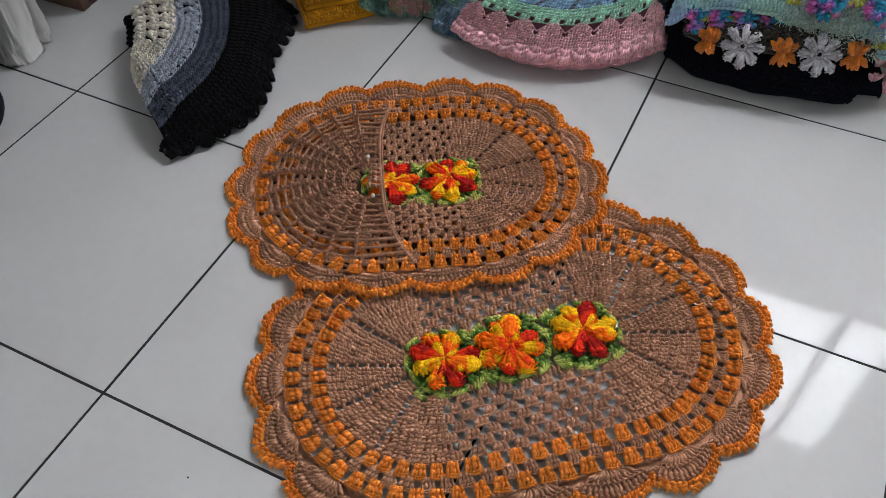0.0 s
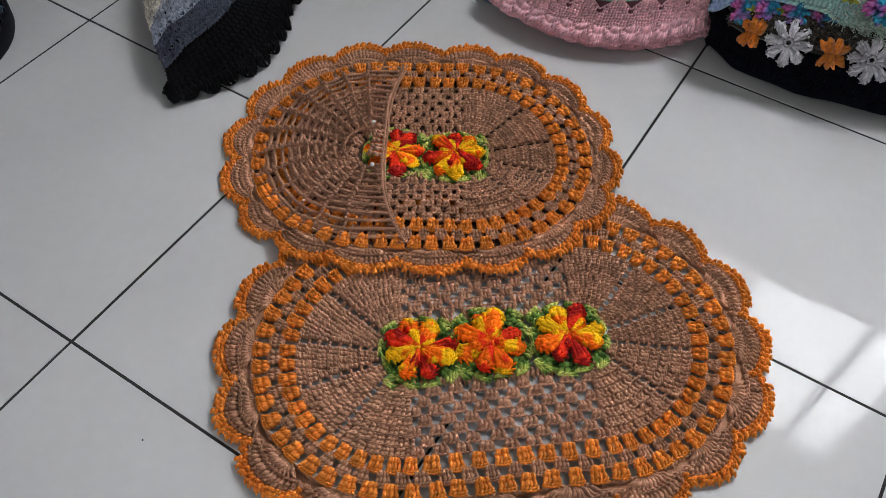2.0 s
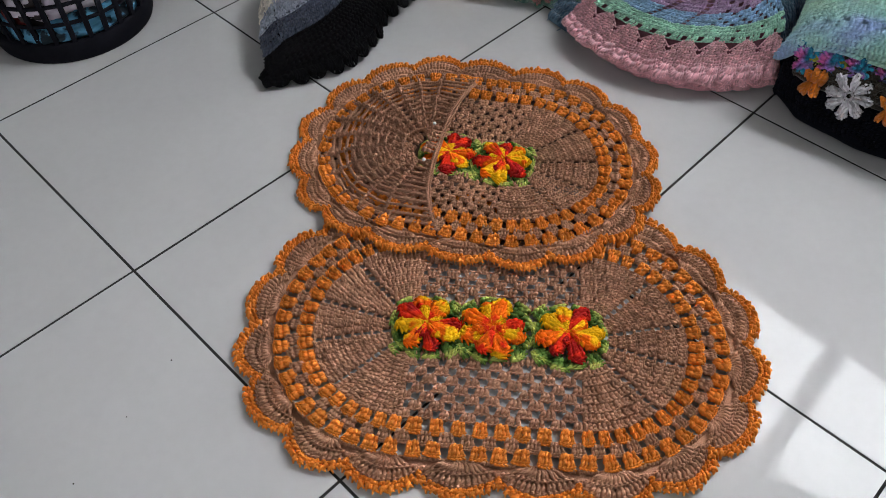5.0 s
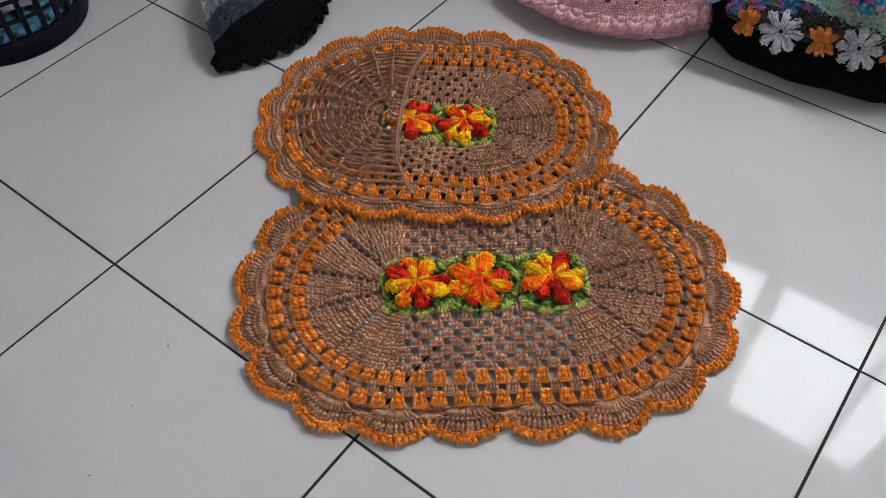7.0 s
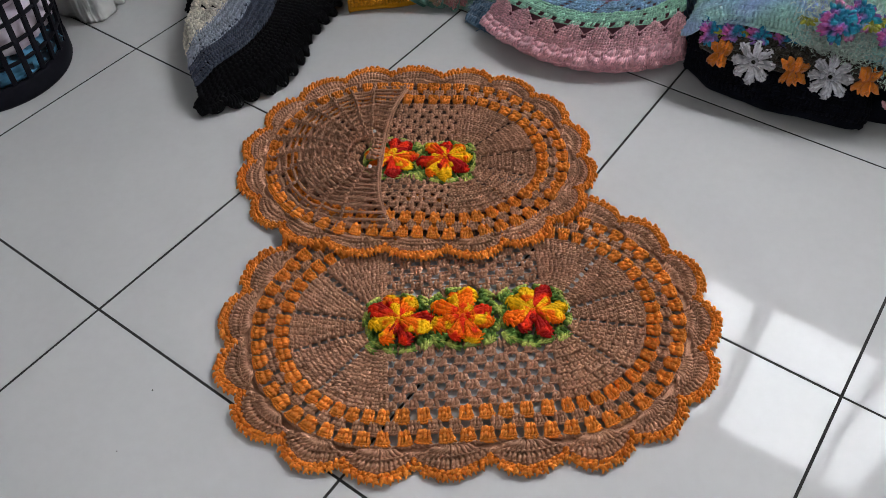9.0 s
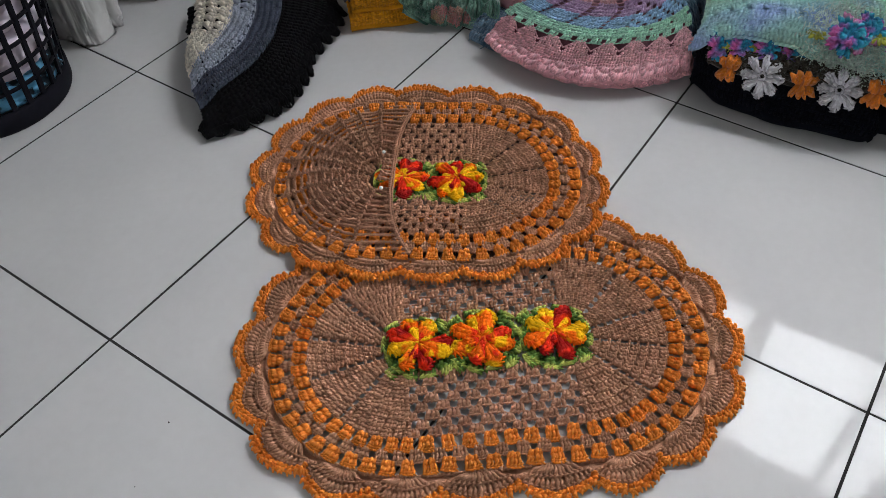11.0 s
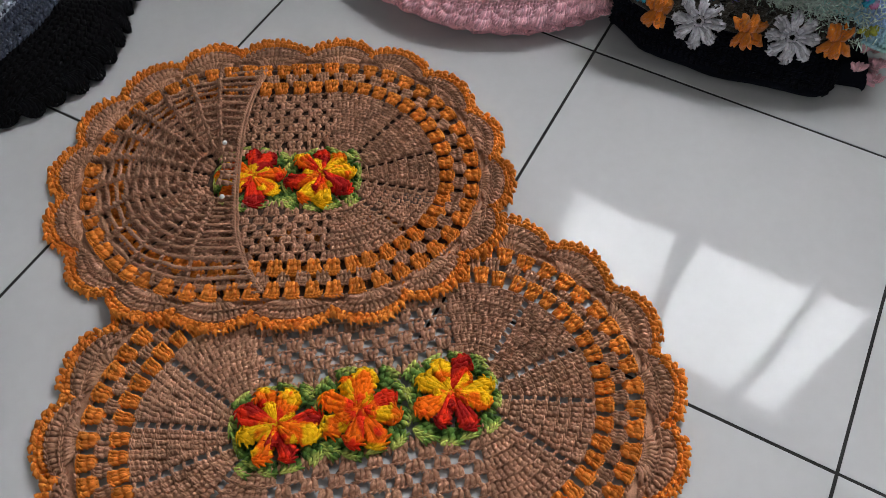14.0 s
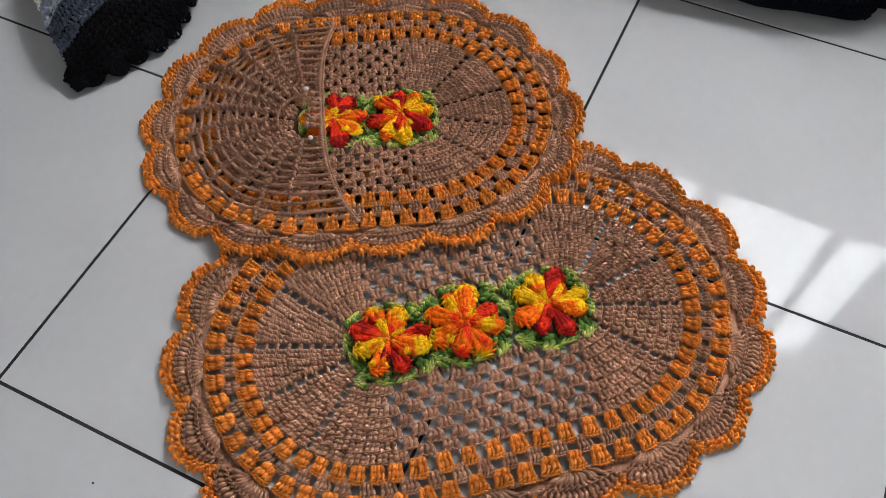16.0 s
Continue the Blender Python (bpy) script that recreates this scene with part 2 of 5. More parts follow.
def strand(points, radius, rings, sides, turn=0.4):
    """One soft strand through a few points, swollen in the middle and thin at both ends."""
    pts = np.asarray(points, float)
    t = np.linspace(0, 1, rings)
    k = np.linspace(0, 1, len(pts))
    if len(pts) == 3:
        a, b, c = pts
        p = np.outer((1 - t) * (1 - 2 * t), a) + np.outer(4 * t * (1 - t), b) + np.outer(t * (2 * t - 1), c)
    else:
        p = np.stack([np.interp(t, k, pts[:, i]) for i in range(3)], -1)
    tan = np.gradient(p, axis=0)
    tan /= np.linalg.norm(tan, axis=1, keepdims=True)
    side = np.cross(tan, np.array([0.13, 0.11, 1.0]))
    side /= np.maximum(np.linalg.norm(side, axis=1, keepdims=True), 1e-6)
    nor = np.cross(side, tan)
    a = np.arange(sides) * 2 * np.pi / sides + turn
    r = radius * (0.45 + 0.62 * np.sin(np.pi * np.clip(t, 0.0, 1.0)) ** 0.6)
    v = p[:, None] + r[:, None, None] * (side[:, None] * np.cos(a)[None, :, None] + nor[:, None] * np.sin(a)[None, :, None])
    return v.reshape(-1, 3), tube_faces(rings, sides)[:, ::-1]


def join(pieces):
    vs, fs, n = [], [], 0
    for v, f in pieces:
        vs.append(v)
        fs.append(f + n)
        n += len(v)
    return np.concatenate(vs), np.concatenate(fs)


def helix(turns, amp, phase, z0, arch, n=9):
    t = np.linspace(0, 1, n)
    a = 2 * np.pi * turns * t + phase
    return np.stack([amp * np.cos(a), t, z0 + arch * np.sin(np.pi * t) + amp * 0.7 * np.sin(a)], -1)


def post_template(rings=7, sides=4, wraps=1, turns=0.8, arch=0.22, thick=0.22):
    """One treble from y = 0 to 1: two strands twisted round each other, with slanting wraps over them."""
    pieces = [strand(helix(turns, 0.21, ph, 0.36, arch), 0.29, rings, sides) for ph in (0.3, 0.3 + np.pi)]
    for k in range(wraps):
        y, d = (k + 0.62) / (wraps + 0.1), 0.36 / (wraps + 1)
        pieces.append(strand([(-0.50, y - d, 0.26), (0.0, y - 0.02, 1.04), (0.50, y + d, 0.30)], thick, 5, 4))
    return join(pieces)


def thin_template():
    """The same for stitches seen from afar: one swollen strand with a wrap."""
    return join([strand([(-0.08, 0.0, 0.3), (0.06, 0.5, 0.62), (-0.04, 1.0, 0.34)], 0.48, 5, 4), strand([(-0.46, 0.34, 0.35), (0.0, 0.58, 1.0), (0.46, 0.80, 0.4)], 0.22, 4, 3)])


def loop_template(rings=5, sides=4):
    """The two slanting strands at the head of a stitch, lying along x."""
    return join([
        strand([(-0.66, -0.95, 0.45), (-0.05, -0.15, 0.95), (0.62, 0.35, 0.62)], 0.36, rings, sides),
        strand([(-0.60, 1.15, 0.40), (0.0, 0.80, 0.72), (0.66, 0.05, 0.42)], 0.33, rings, sides)])


def knot_template(rings=5, sides=4):
    """A tight little knot: two strands crossing over one another."""
    return join([
        strand([(-0.75, -0.45, 0.10), (0.0, 0.05, 1.0), (0.75, 0.45, 0.12)], 0.40, rings, sides),
        strand([(-0.55, 0.62, 0.05), (-0.05, 0.0, 0.72), (0.60, -0.62, 0.10)], 0.40, rings, sides)])


POST, LOOP, KNOT = post_template(), loop_template(), knot_template()
THIN_POST = thin_template()
WEDGE_POST = post_template(6, 4, wraps=2, turns=1.0, thick=0.19)
THIN_LOOP = loop_template(4, 3)
LONG_POST = post_template(10, 4, wraps=2, turns=1.4)
PETAL_POST = post_template(11, 4, wraps=5, turns=2.2, arch=0.42, thick=0.15)
RNG = np.random.default_rng(7)


def unit(v):
    return v / np.maximum(np.linalg.norm(v, axis=-1, keepdims=True), 1e-9)


class Yarn:
    """Collects stitches and becomes one mesh."""

    def __init__(self, coarse=False):
        self.v, self.f, self.n = [], [], 0
        self.post, self.loop = (THIN_POST, THIN_LOOP) if coarse else (POST, LOOP)

    def raw(self, v, f):
        self.v.append(v)
        self.f.append(f + self.n)
        self.n += len(v)

    def put(self, template, origin, ax, ay, az):
        tv, tf = template
        n = len(origin)
        if not n:
            return
        v = origin[:, None, :] + tv[None, :, :1] * ax[:, None, :] + tv[None, :, 1:2] * ay[:, None, :] + tv[None, :, 2:] * az[:, None, :]
        f = tf[None] + (np.arange(n) * len(tv))[:, None, None]
        self.raw(v.reshape(-1, 3), f.reshape(-1, 4))

    def posts(self, p0, p1, width, height, up=(0, 0, 1), jitter=0.12):
        p0, p1 = np.asarray(p0, float).reshape(-1, 3), np.asarray(p1, float).reshape(-1, 3)
        n = len(p0)
        up = np.broadcast_to(np.asarray(up, float), (n, 3))
        y = p1 - p0
        x = unit(np.cross(y, up))
        z = unit(np.cross(x, y))
        w = np.broadcast_to(np.asarray(width, float), (n,)) * (1 + jitter * RNG.uniform(-1, 1, n))
        h = height * (1 + 1.5 * jitter * RNG.uniform(-1, 1, n))
        lean = x * (w * 1.3 * jitter * RNG.uniform(-1, 1, n))[:, None]
        self.put(self.post, p0 + x * (w * jitter * RNG.uniform(-1, 1, n))[:, None], x * w[:, None], y + lean, z * h[:, None])

    def knots(self, c, along, width, height, up=(0, 0, 1), swing=0.6):
        """Small knots at the points c, roughly along a direction, each turned a little by chance."""
        c, along = np.asarray(c, float).reshape(-1, 3), np.asarray(along, float).reshape(-1, 3)
        n = len(c)
        up = np.broadcast_to(np.asarray(up, float), (n, 3))
        a = RNG.uniform(-swing, swing, n)[:, None]
        x0 = unit(along)
        y0 = unit(np.cross(up, x0))
        x, y = x0 * np.cos(a) + y0 * np.sin(a), y0 * np.cos(a) - x0 * np.sin(a)
        k = (width * (1 + 0.22 * RNG.uniform(-1, 1, n)))[:, None]
        self.put(KNOT, c, x * k, y * k, unit(np.cross(x, y)) * height * RNG.uniform(0.75, 1.25, n)[:, None])

    def loops(self, c, along, width, height, up=(0, 0, 1)):
        c, along = np.asarray(c, float).reshape(-1, 3), np.asarray(along, float).reshape(-1, 3)
        n = len(c)
        up = np.broadcast_to(np.asarray(up, float), (n, 3))
        y = unit(np.cross(up, along))
        z = unit(np.cross(along, y))
        k = 1 + 0.12 * RNG.uniform(-1, 1, n)
        self.put(self.loop, c, along, y * (width * k)[:, None], z * height)

    def rope(self, pts, radius, up=(0, 0, 1), step=0.0022, pitch=0.011, strands=2, sides=5, closed=False):
        """A twisted cord along a line of points."""
        pts = np.asarray(pts, float)
        if closed:
            pts = np.concatenate([pts, pts[:1]])
        seg = np.linalg.norm(np.diff(pts, axis=0), axis=1)
        s = np.concatenate([[0], np.cumsum(seg)])
        n = max(3, int(s[-1] / step) + 1)
        t = np.linspace(0, s[-1], n)
        p = np.stack([np.interp(t, s, pts[:, k]) for k in range(3)], -1)
        tan = unit(np.gradient(p, axis=0))
        side = unit(np.cross(tan, np.broadcast_to(np.asarray(up, float), tan.shape)))
        nor = np.cross(side, tan)
        a = np.arange(sides) * 2 * np.pi / sides
        for k in range(strands):
            ph = 2 * np.pi * (t / pitch + k / strands)
            off = 0.5 * radius if strands > 1 else 0.0
            c = p + side * (off * np.cos(ph))[:, None] + nor * (off * np.sin(ph))[:, None]
            r = radius * (0.62 if strands > 1 else 1.0)
            v = c[:, None] + r * (side[:, None] * np.cos(a)[None, :, None] + nor[:, None] * np.sin(a)[None, :, None])
            self.raw(v.reshape(-1, 3), tube_faces(n, sides)[:, ::-1])

    def mesh(self, name, material, parent=None, label="", warp=None):
        v, f = np.concatenate(self.v), np.concatenate(self.f)
        if warp is not None:
            v = warp(v)
        return link_mesh(name, v, f, material, parent, label)


# ---- setting ----
def build_floor():
    root = thing("floor", "glossy white square floor tiles with dark joints", "floor", kind="structure")
    box("grout_bed", (-2.0, -2.0, -0.06, 2.5, WALL_Y, -0.0009), GROUT, root, label="dark sunken joints")
    h, e = 0.25 - 0.0021, 0.0005
    bm = bmesh.new()
    rows = []
    for inset, z in ((0.0, -0.008), (0.0, -e), (e * 0.4, -e * 0.35), (e * 1.3, 0.0)):
        rows.append([bm.verts.new((sx * (h - inset), sy * (h - inset), z)) for sx, sy in ((-1, -1), (1, -1), (1, 1), (-1, 1))])
    for a, b in zip(rows, rows[1:]):
        for k in range(4):
            bm.faces.new((a[k], a[(k + 1) % 4], b[(k + 1) % 4], b[k]))
    bm.faces.new(rows[-1])
    first = part("tile", bm, TILE, root)
    rnd = random.Random(5)
    todo = [(i, j) for i in range(-4, 5) for j in range(-4, 4)]
    for k, (i, j) in enumerate(todo):
        m = pose(0.25 + 0.5 * i, 0.25 + 0.5 * j, rnd.uniform(-0.0003, 0.0), rnd.uniform(-0.09, 0.09), rnd.uniform(-0.09, 0.09), 90 * rnd.randrange(4))
        if j == 3:
            m = pose(0.25 + 0.5 * i, 1.5 + 0.0905, 0) @ Matrix.Diagonal((1, 0.357, 1, 1))
        if k == 0:
            first.matrix_local = m
        else:
            twin(first, m)


def build_room():
    x0, x1, y0, z1 = -2.0, 2.5, -2.0, 2.6
    t = 0.12
    bm = bmesh.new()
    wx0, wx1 = 0.33, 1.42
    add_box(bm, x0 - t, WALL_Y, -0.05, wx0, WALL_Y + t, z1)
    add_box(bm, wx1, WALL_Y, -0.05, x1 + t, WALL_Y + t, z1)
    add_box(bm, wx0, WALL_Y, -0.05, wx1, WALL_Y + t, SILL)
    add_box(bm, wx0, WALL_Y, HEAD, wx1, WALL_Y + t, z1)
    tagged(part("wall_north", bm, WALL, None), "pale painted wall with a wide window", "wall", kind="structure")
    for name, dims in (("wall_west", (x0 - t, y0, -0.05, x0, WALL_Y, z1)), ("wall_east", (x1, y0, -0.05, x1 + t, WALL_Y, z1))):
        tagged(box(name, dims, WALL), "pale painted plain wall", "wall", kind="structure")
    bm = bmesh.new()
    dx0, dx1, dh = 0.22, 1.18, 2.05
    add_box(bm, x0 - t, y0 - t, -0.05, dx0, y0, z1)
    add_box(bm, dx1, y0 - t, -0.05, x1 + t, y0, z1)
    add_box(bm, dx0, y0 - t, dh, dx1, y0, z1)
    tagged(part("wall_south", bm, WALL, None), "pale painted wall with an open doorway", "wall", kind="structure")
    door = thing("door_1", "open doorway with a plain painted frame", "door", kind="structure")
    for dims in ((dx0, y0 - t, 0, dx0 + 0.03, y0 + 0.012, dh), (dx1 - 0.03, y0 - t, 0, dx1, y0 + 0.012, dh), (dx0 + 0.03, y0 - t, dh - 0.03, dx1 - 0.03, y0 + 0.012, dh)):
        box("door_frame", dims, WALL, door, 0.003)
    tagged(box("ceiling", (x0 - t, y0 - t, z1, x1 + t, WALL_Y + t, z1 + 0.1), CEIL), "plain white ceiling", "ceiling", kind="structure")
    w = thing("window_1", "three-pane sliding window with dark metal frame", "window", kind="structure")
    y0w, y1w = WALL_Y + 0.02, WALL_Y + 0.06
    box("window_frame", (wx0, y0w, SILL, wx1, y1w, SILL + 0.03), FRAME, w, 0.003)
    box("window_frame", (wx0, y0w, HEAD - 0.03, wx1, y1w, HEAD), FRAME, w, 0.003)
    for a, b in ((wx0, wx0 + 0.03), (0.735, 0.808), (1.178, 1.215), (1.36, wx1)):
        box("window_bar", (a, y0w, SILL + 0.03, b, y1w, HEAD - 0.03), FRAME, w, 0.003)
    for a, b in ((wx0 + 0.03, 0.735), (0.808, 1.178), (1.215, 1.36)):
        g = box("pane", (a, y0w + 0.015, SILL + 0.03, b, y0w + 0.019, HEAD - 0.03), GLASS, w)
        g.visible_shadow = False


build_floor()
build_room()


# ---- crochet rugs ----
R_IN, R_FIELD, ROWS_IN_FIELD = 0.053, 0.152, 7
SPOKES = (-90, -47, -14, 14, 47, 90)


class Oval:
    """A stadium: a straight stretch of half length a, with round ends; q runs along it at radius 0.25, r across."""

    def __init__(self, a, ref=0.25):
        self.a, self.ref = a, ref
        self.total = 4 * a + 2 * np.pi * ref

    def at(self, q, r):
        a, arc = self.a, np.pi * self.ref
        q, r = np.broadcast_arrays(np.mod(np.asarray(q, float), self.total), np.asarray(r, float))
        out, nrm = np.zeros((*q.shape, 3)), np.zeros((*q.shape, 3))
        k1, k2, k3 = 2 * a, 2 * a + arc, 4 * a + arc
        th = np.where(q < k1, -np.pi / 2, np.where(q < k2, -np.pi / 2 + (q - k1) / self.ref, np.where(q < k3, np.pi / 2, np.pi / 2 + (q - k3) / self.ref)))
        cx = np.where(q < k1, -a + q, np.where(q < k2, a, np.where(q < k3, a - (q - k2), -a)))
        nrm[..., 0], nrm[..., 1] = np.cos(th), np.sin(th)
        out[..., 0], out[..., 1] = cx + r * nrm[..., 0], r * nrm[..., 1]
        return out, nrm

    def ring(self, r, n=160):
        return self.at(np.linspace(0, self.total, n, endpoint=False), r)[0]

    def depth(self, x, y):
        return np.hypot(np.maximum(np.abs(x) - self.a, 0), y)


def smooth(e0, e1, x):
    t = np.clip((x - e0) / (e1 - e0), 0, 1)
    return t * t * (3 - 2 * t)


def wave(x, y, seed=0.0):
    return np.sin(17 * x + 3.1 * seed) * np.sin(14 * y + 1.7 + seed) + 0.6 * np.sin(29 * x - 23 * y + seed) + 0.35 * np.sin(61 * x + 47 * y + 2 * seed)


def bend(x, y, k):
    """The rugs are stretched a little towards one long side."""
    return x, y + k * y * y


def field_yarn(oval):
    """The taupe ground: granny groups along the straight sides, ribbed wedges round the ends."""
    y = Yarn()
    a = oval.a
    pitch = (R_FIELD - R_IN) / ROWS_IN_FIELD
    for end in (1, -1):
        for s0, s1 in zip(SPOKES, SPOKES[1:]):
            rr, ff = np.meshgrid(np.linspace(0.040, R_FIELD - 0.003, 8), np.linspace(0, 1, 12), indexing="ij")
            e0, e1 = ((0.0052 if abs(k) < 80 else 0.002) / rr for k in (s0, s1))
            tt = radians(s0) + e0 + ff * (radians(s1 - s0) - e0 - e1)
            v = np.stack([end * (a + rr * np.cos(tt)), rr * np.sin(tt), np.full(rr.shape, 0.0)], -1).reshape(-1, 3)
            idx = np.arange(96).reshape(8, 12)
            q = np.stack([idx[:-1, :-1], idx[1:, :-1], idx[1:, 1:], idx[:-1, 1:]], -1).reshape(-1, 4)
            y.raw(v, q if end > 0 else q[:, ::-1])
    for sgn in (1, -1):
        u = np.arange(-a, a, 0.0066)
        y.posts(np.stack([u, np.full(len(u), sgn * 0.036), np.zeros(len(u))], -1), np.stack([u, np.full(len(u), sgn * 0.0535), np.zeros(len(u))], -1), 0.0070, 0.0062)
    groups = round(2 * a / 0.0292)
    g = 2 * a / groups
    for i in range(-1, ROWS_IN_FIELD):
        r0, r1 = R_IN + i * pitch, R_IN + (i + 1) * pitch
        for sgn in (1, -1) if i >= 0 else ():
            for k in range(groups + 1):
                c = -a + (k + (0.5 if i % 2 else 0.0)) * g
                if c > a + 1e-6:
                    continue
                c += RNG.uniform(-0.0012, 0.0012)
                b, t = c + np.array([-0.0042, 0.0, 0.0042]), c + np.array([-0.0078, 0.0002, 0.0078]) * RNG.uniform(0.9, 1.1)
                jz = RNG.uniform(-0.0004, 0.0008)
                dr = RNG.uniform(-0.0008, 0.0008)
                p0 = np.stack([b, np.full(3, sgn * (r0 - 0.002 + dr)), np.full(3, jz)], -1)
                p1 = np.stack([t, np.full(3, sgn * (r1 - 0.001 + dr)), np.full(3, jz)], -1)
                y.posts(p0, p1, 0.0074, 0.0078)
                h = c + np.array([-0.0095, -0.0032, 0.0032, 0.0095])
                y.loops(np.stack([h, np.full(4, sgn * (r1 - 0.0008 + dr)), np.full(4, 0.0006 + jz)], -1), np.tile([0.0062, 0, 0], (4, 1)), 0.0019, 0.0054)
        for end in (1, -1):
            for s0, s1 in zip(SPOKES, SPOKES[1:]):
                g0, g1 = ((0.0036 if abs(k) < 80 else 0.0016) / (r0 + 0.5 * pitch) for k in (s0, s1))
                t0, t1 = radians(s0) + g0, radians(s1) - g1
                n = max(3, round((t1 - t0) * (r0 + 0.6 * pitch) / 0.0064))
                th = t0 + (np.arange(n) + 0.5) / n * (t1 - t0) + RNG.uniform(-0.008, 0.008, n)
                w = (t1 - t0) * r1 / n
                dr = RNG.uniform(-0.0012, 0.0012, n)
                th1 = th + 0.25 * w / r1
                d, d1 = (np.stack([end * np.cos(k), np.sin(k), np.zeros(n)], -1) for k in (th, th1))
                tan = np.stack([-end * np.sin(th), np.cos(th), np.zeros(n)], -1)
                c = np.array([end * a, 0, 0])
                y.post = WEDGE_POST
                y.posts(c + d * (r0 - 0.0005 + dr)[:, None], c + d1 * (r1 - 0.0016 + dr)[:, None], w * 1.0, 0.0070)
                y.post = POST
                y.loops(c + d1 * (r1 - 0.0022 + dr)[:, None] + [0, 0, 0.0004], tan * w * 0.98, 0.0024, 0.0076)
            for s in SPOKES[1:-1]:
                t = radians(s)
                d, tan = np.array([end * np.cos(t), np.sin(t), 0.0]), np.array([-end * np.sin(t), np.cos(t), 0.0])
                c = np.array([end * a, 0, 0.0]) + d * (r1 - 0.002)
                y.posts([c - tan * 0.006], [c + tan * 0.006], 0.0046, 0.0060)
    return y


def cluster_yarn(w0, w1, length, n=4, puff=0.0075):
    """A group of trebles that spreads outward, base at the origin, pointing along y."""
    y = Yarn()
    y.post = LONG_POST
    b, t = np.linspace(-0.5, 0.5, n) * w0, np.linspace(-0.5, 0.5, n) * w1
    bulge = puff * 0.12 * np.cos(np.linspace(-1.4, 1.4, n))
    y.posts(np.stack([b, np.zeros(n), bulge], -1), np.stack([t, np.full(n, length * 0.90), bulge], -1), w1 / n * 1.42, puff, jitter=0.16)
    m = n + 1
    h = np.linspace(-0.5, 0.5, m) * w1 * 1.02
    y.loops(np.stack([h, length * (0.94 - 0.20 * (h / w1) ** 2), np.full(m, puff * 0.10)], -1), np.tile([w1 / n * 1.12, 0.0008, 0], (m, 1)), 0.0027, puff * 0.95)
    k = np.linspace(-0.4, 0.4, n - 1)
    y.knots(np.stack([k * w0, np.full(n - 1, length * 0.10), np.full(n - 1, puff * 0.2)], -1), np.tile([1.0, 0, 0], (n - 1, 1)), 0.0034, puff * 0.7)
    return y


def scallop_yarns(oval, q0, width):
    """One shell of the border: a taupe fan in two rows, with its orange edge of knots and picots. Laid round q0."""
    fan, edge = Yarn(), Yarn()
    tall, point, skew = RNG.uniform(-0.0022, 0.0030), RNG.uniform(0.0, 0.45), RNG.uniform(-0.10, 0.10)

    def at(s, r, z):
        p, _ = oval.at(q0 + s * width / 2, r)
        p[..., 2] = z
        return p

    more = 0.005 if oval.a > 0.1 else 0.0

    def rim(s):
        k = np.clip(s + skew * (1 - s * s), -1, 1)
        return 0.2185 + more * 0.6 + (0.0250 + more * 0.4 + tall) * ((1 - point) * np.sqrt(np.maximum(1 - 0.96 * k * k, 0.0)) + point * (1 - np.abs(k) ** 1.3))

    def along(s, e=0.05):
        return at(s + e, rim(s + e), 0) - at(s - e, rim(s - e), 0)

    ss, hh = np.meshgrid(np.linspace(-1, 1, 16), np.linspace(0, 1, 4), indexing="ij")
    grid = at(ss.ravel(), 0.206 + (rim(ss.ravel()) + 0.006 - 0.206) * hh.ravel(), 0.0006)
    idx = np.arange(64).reshape(16, 4)
    fan.raw(grid, np.stack([idx[:-1, :-1], idx[:-1, 1:], idx[1:, 1:], idx[1:, :-1]], -1).reshape(-1, 4)[:, ::-1])
    s0 = np.linspace(-1, 1, 16)
    fan.knots(at(s0, 0.2095, 0.0006), at(s0 + 0.1, 0.2095, 0) - at(s0 - 0.1, 0.2095, 0), 0.0038, 0.0062, swing=0.3)
    n = 11
    s = np.linspace(-0.92, 0.92, n)
    mid = 0.211 + (rim(s) - 0.211) * 0.50
    fan.posts(at(s * 0.30, 0.2105, 0.001), at(s * 0.74, mid, 0.0012), 0.0066, 0.0074)
    s1 = np.linspace(-0.80, 0.80, 13)
    mid1 = 0.211 + (rim(s1) - 0.211) * 0.50
    fan.loops(at(s1, mid1, 0.0014), at(s1 + 0.06, mid1, 0) - at(s1 - 0.06, mid1, 0), 0.0026, 0.0072)
    n2 = 15
    s2 = np.linspace(-0.98, 0.98, n2)
    mid2 = 0.210 + (rim(s2) - 0.210) * 0.50
    fan.posts(at(s2 * 0.84, mid2 + 0.0005, 0.0002), at(s2, rim(s2), 0.0006), 0.0066, 0.0068)
    fan.loops(at(s2, rim(s2) - 0.001, 0.0010), along(s2), 0.0026, 0.0062)
    n3 = 15
    s3 = np.linspace(-0.99, 0.99, n3)
    edge.posts(at(s3 * 0.99, rim(s3), 0.0006), at(s3 * 1.01, rim(s3) + 0.0105, 0.0008), 0.0072, 0.0066, jitter=0.2)
    for off, m, size in ((0.0045, 16, 0.0040), (0.0105, 17, 0.0042)):
        k = np.linspace(-0.99, 0.99, m) + RNG.uniform(-0.03, 0.03, m)
        edge.knots(at(k, rim(k) + off + RNG.uniform(-0.0012, 0.0012, m), 0.0014), along(k), size, 0.0074)
    n4 = 11
    s4 = np.linspace(-0.95, 0.95, n4) + RNG.uniform(-0.03, 0.03, n4)
    reach = rim(s4) + 0.0130 + RNG.uniform(-0.0015, 0.0022, n4)
    edge.posts(at(s4 - 0.03, rim(s4) + 0.0095, 0.0006), at(s4 + 0.02, reach, 0.0006), 0.0074, 0.0062, jitter=0.2)
    edge.knots(at(s4, reach + 0.0005, 0.0004), along(s4), 0.0060, 0.0080, swing=1.4)
    return fan, edge


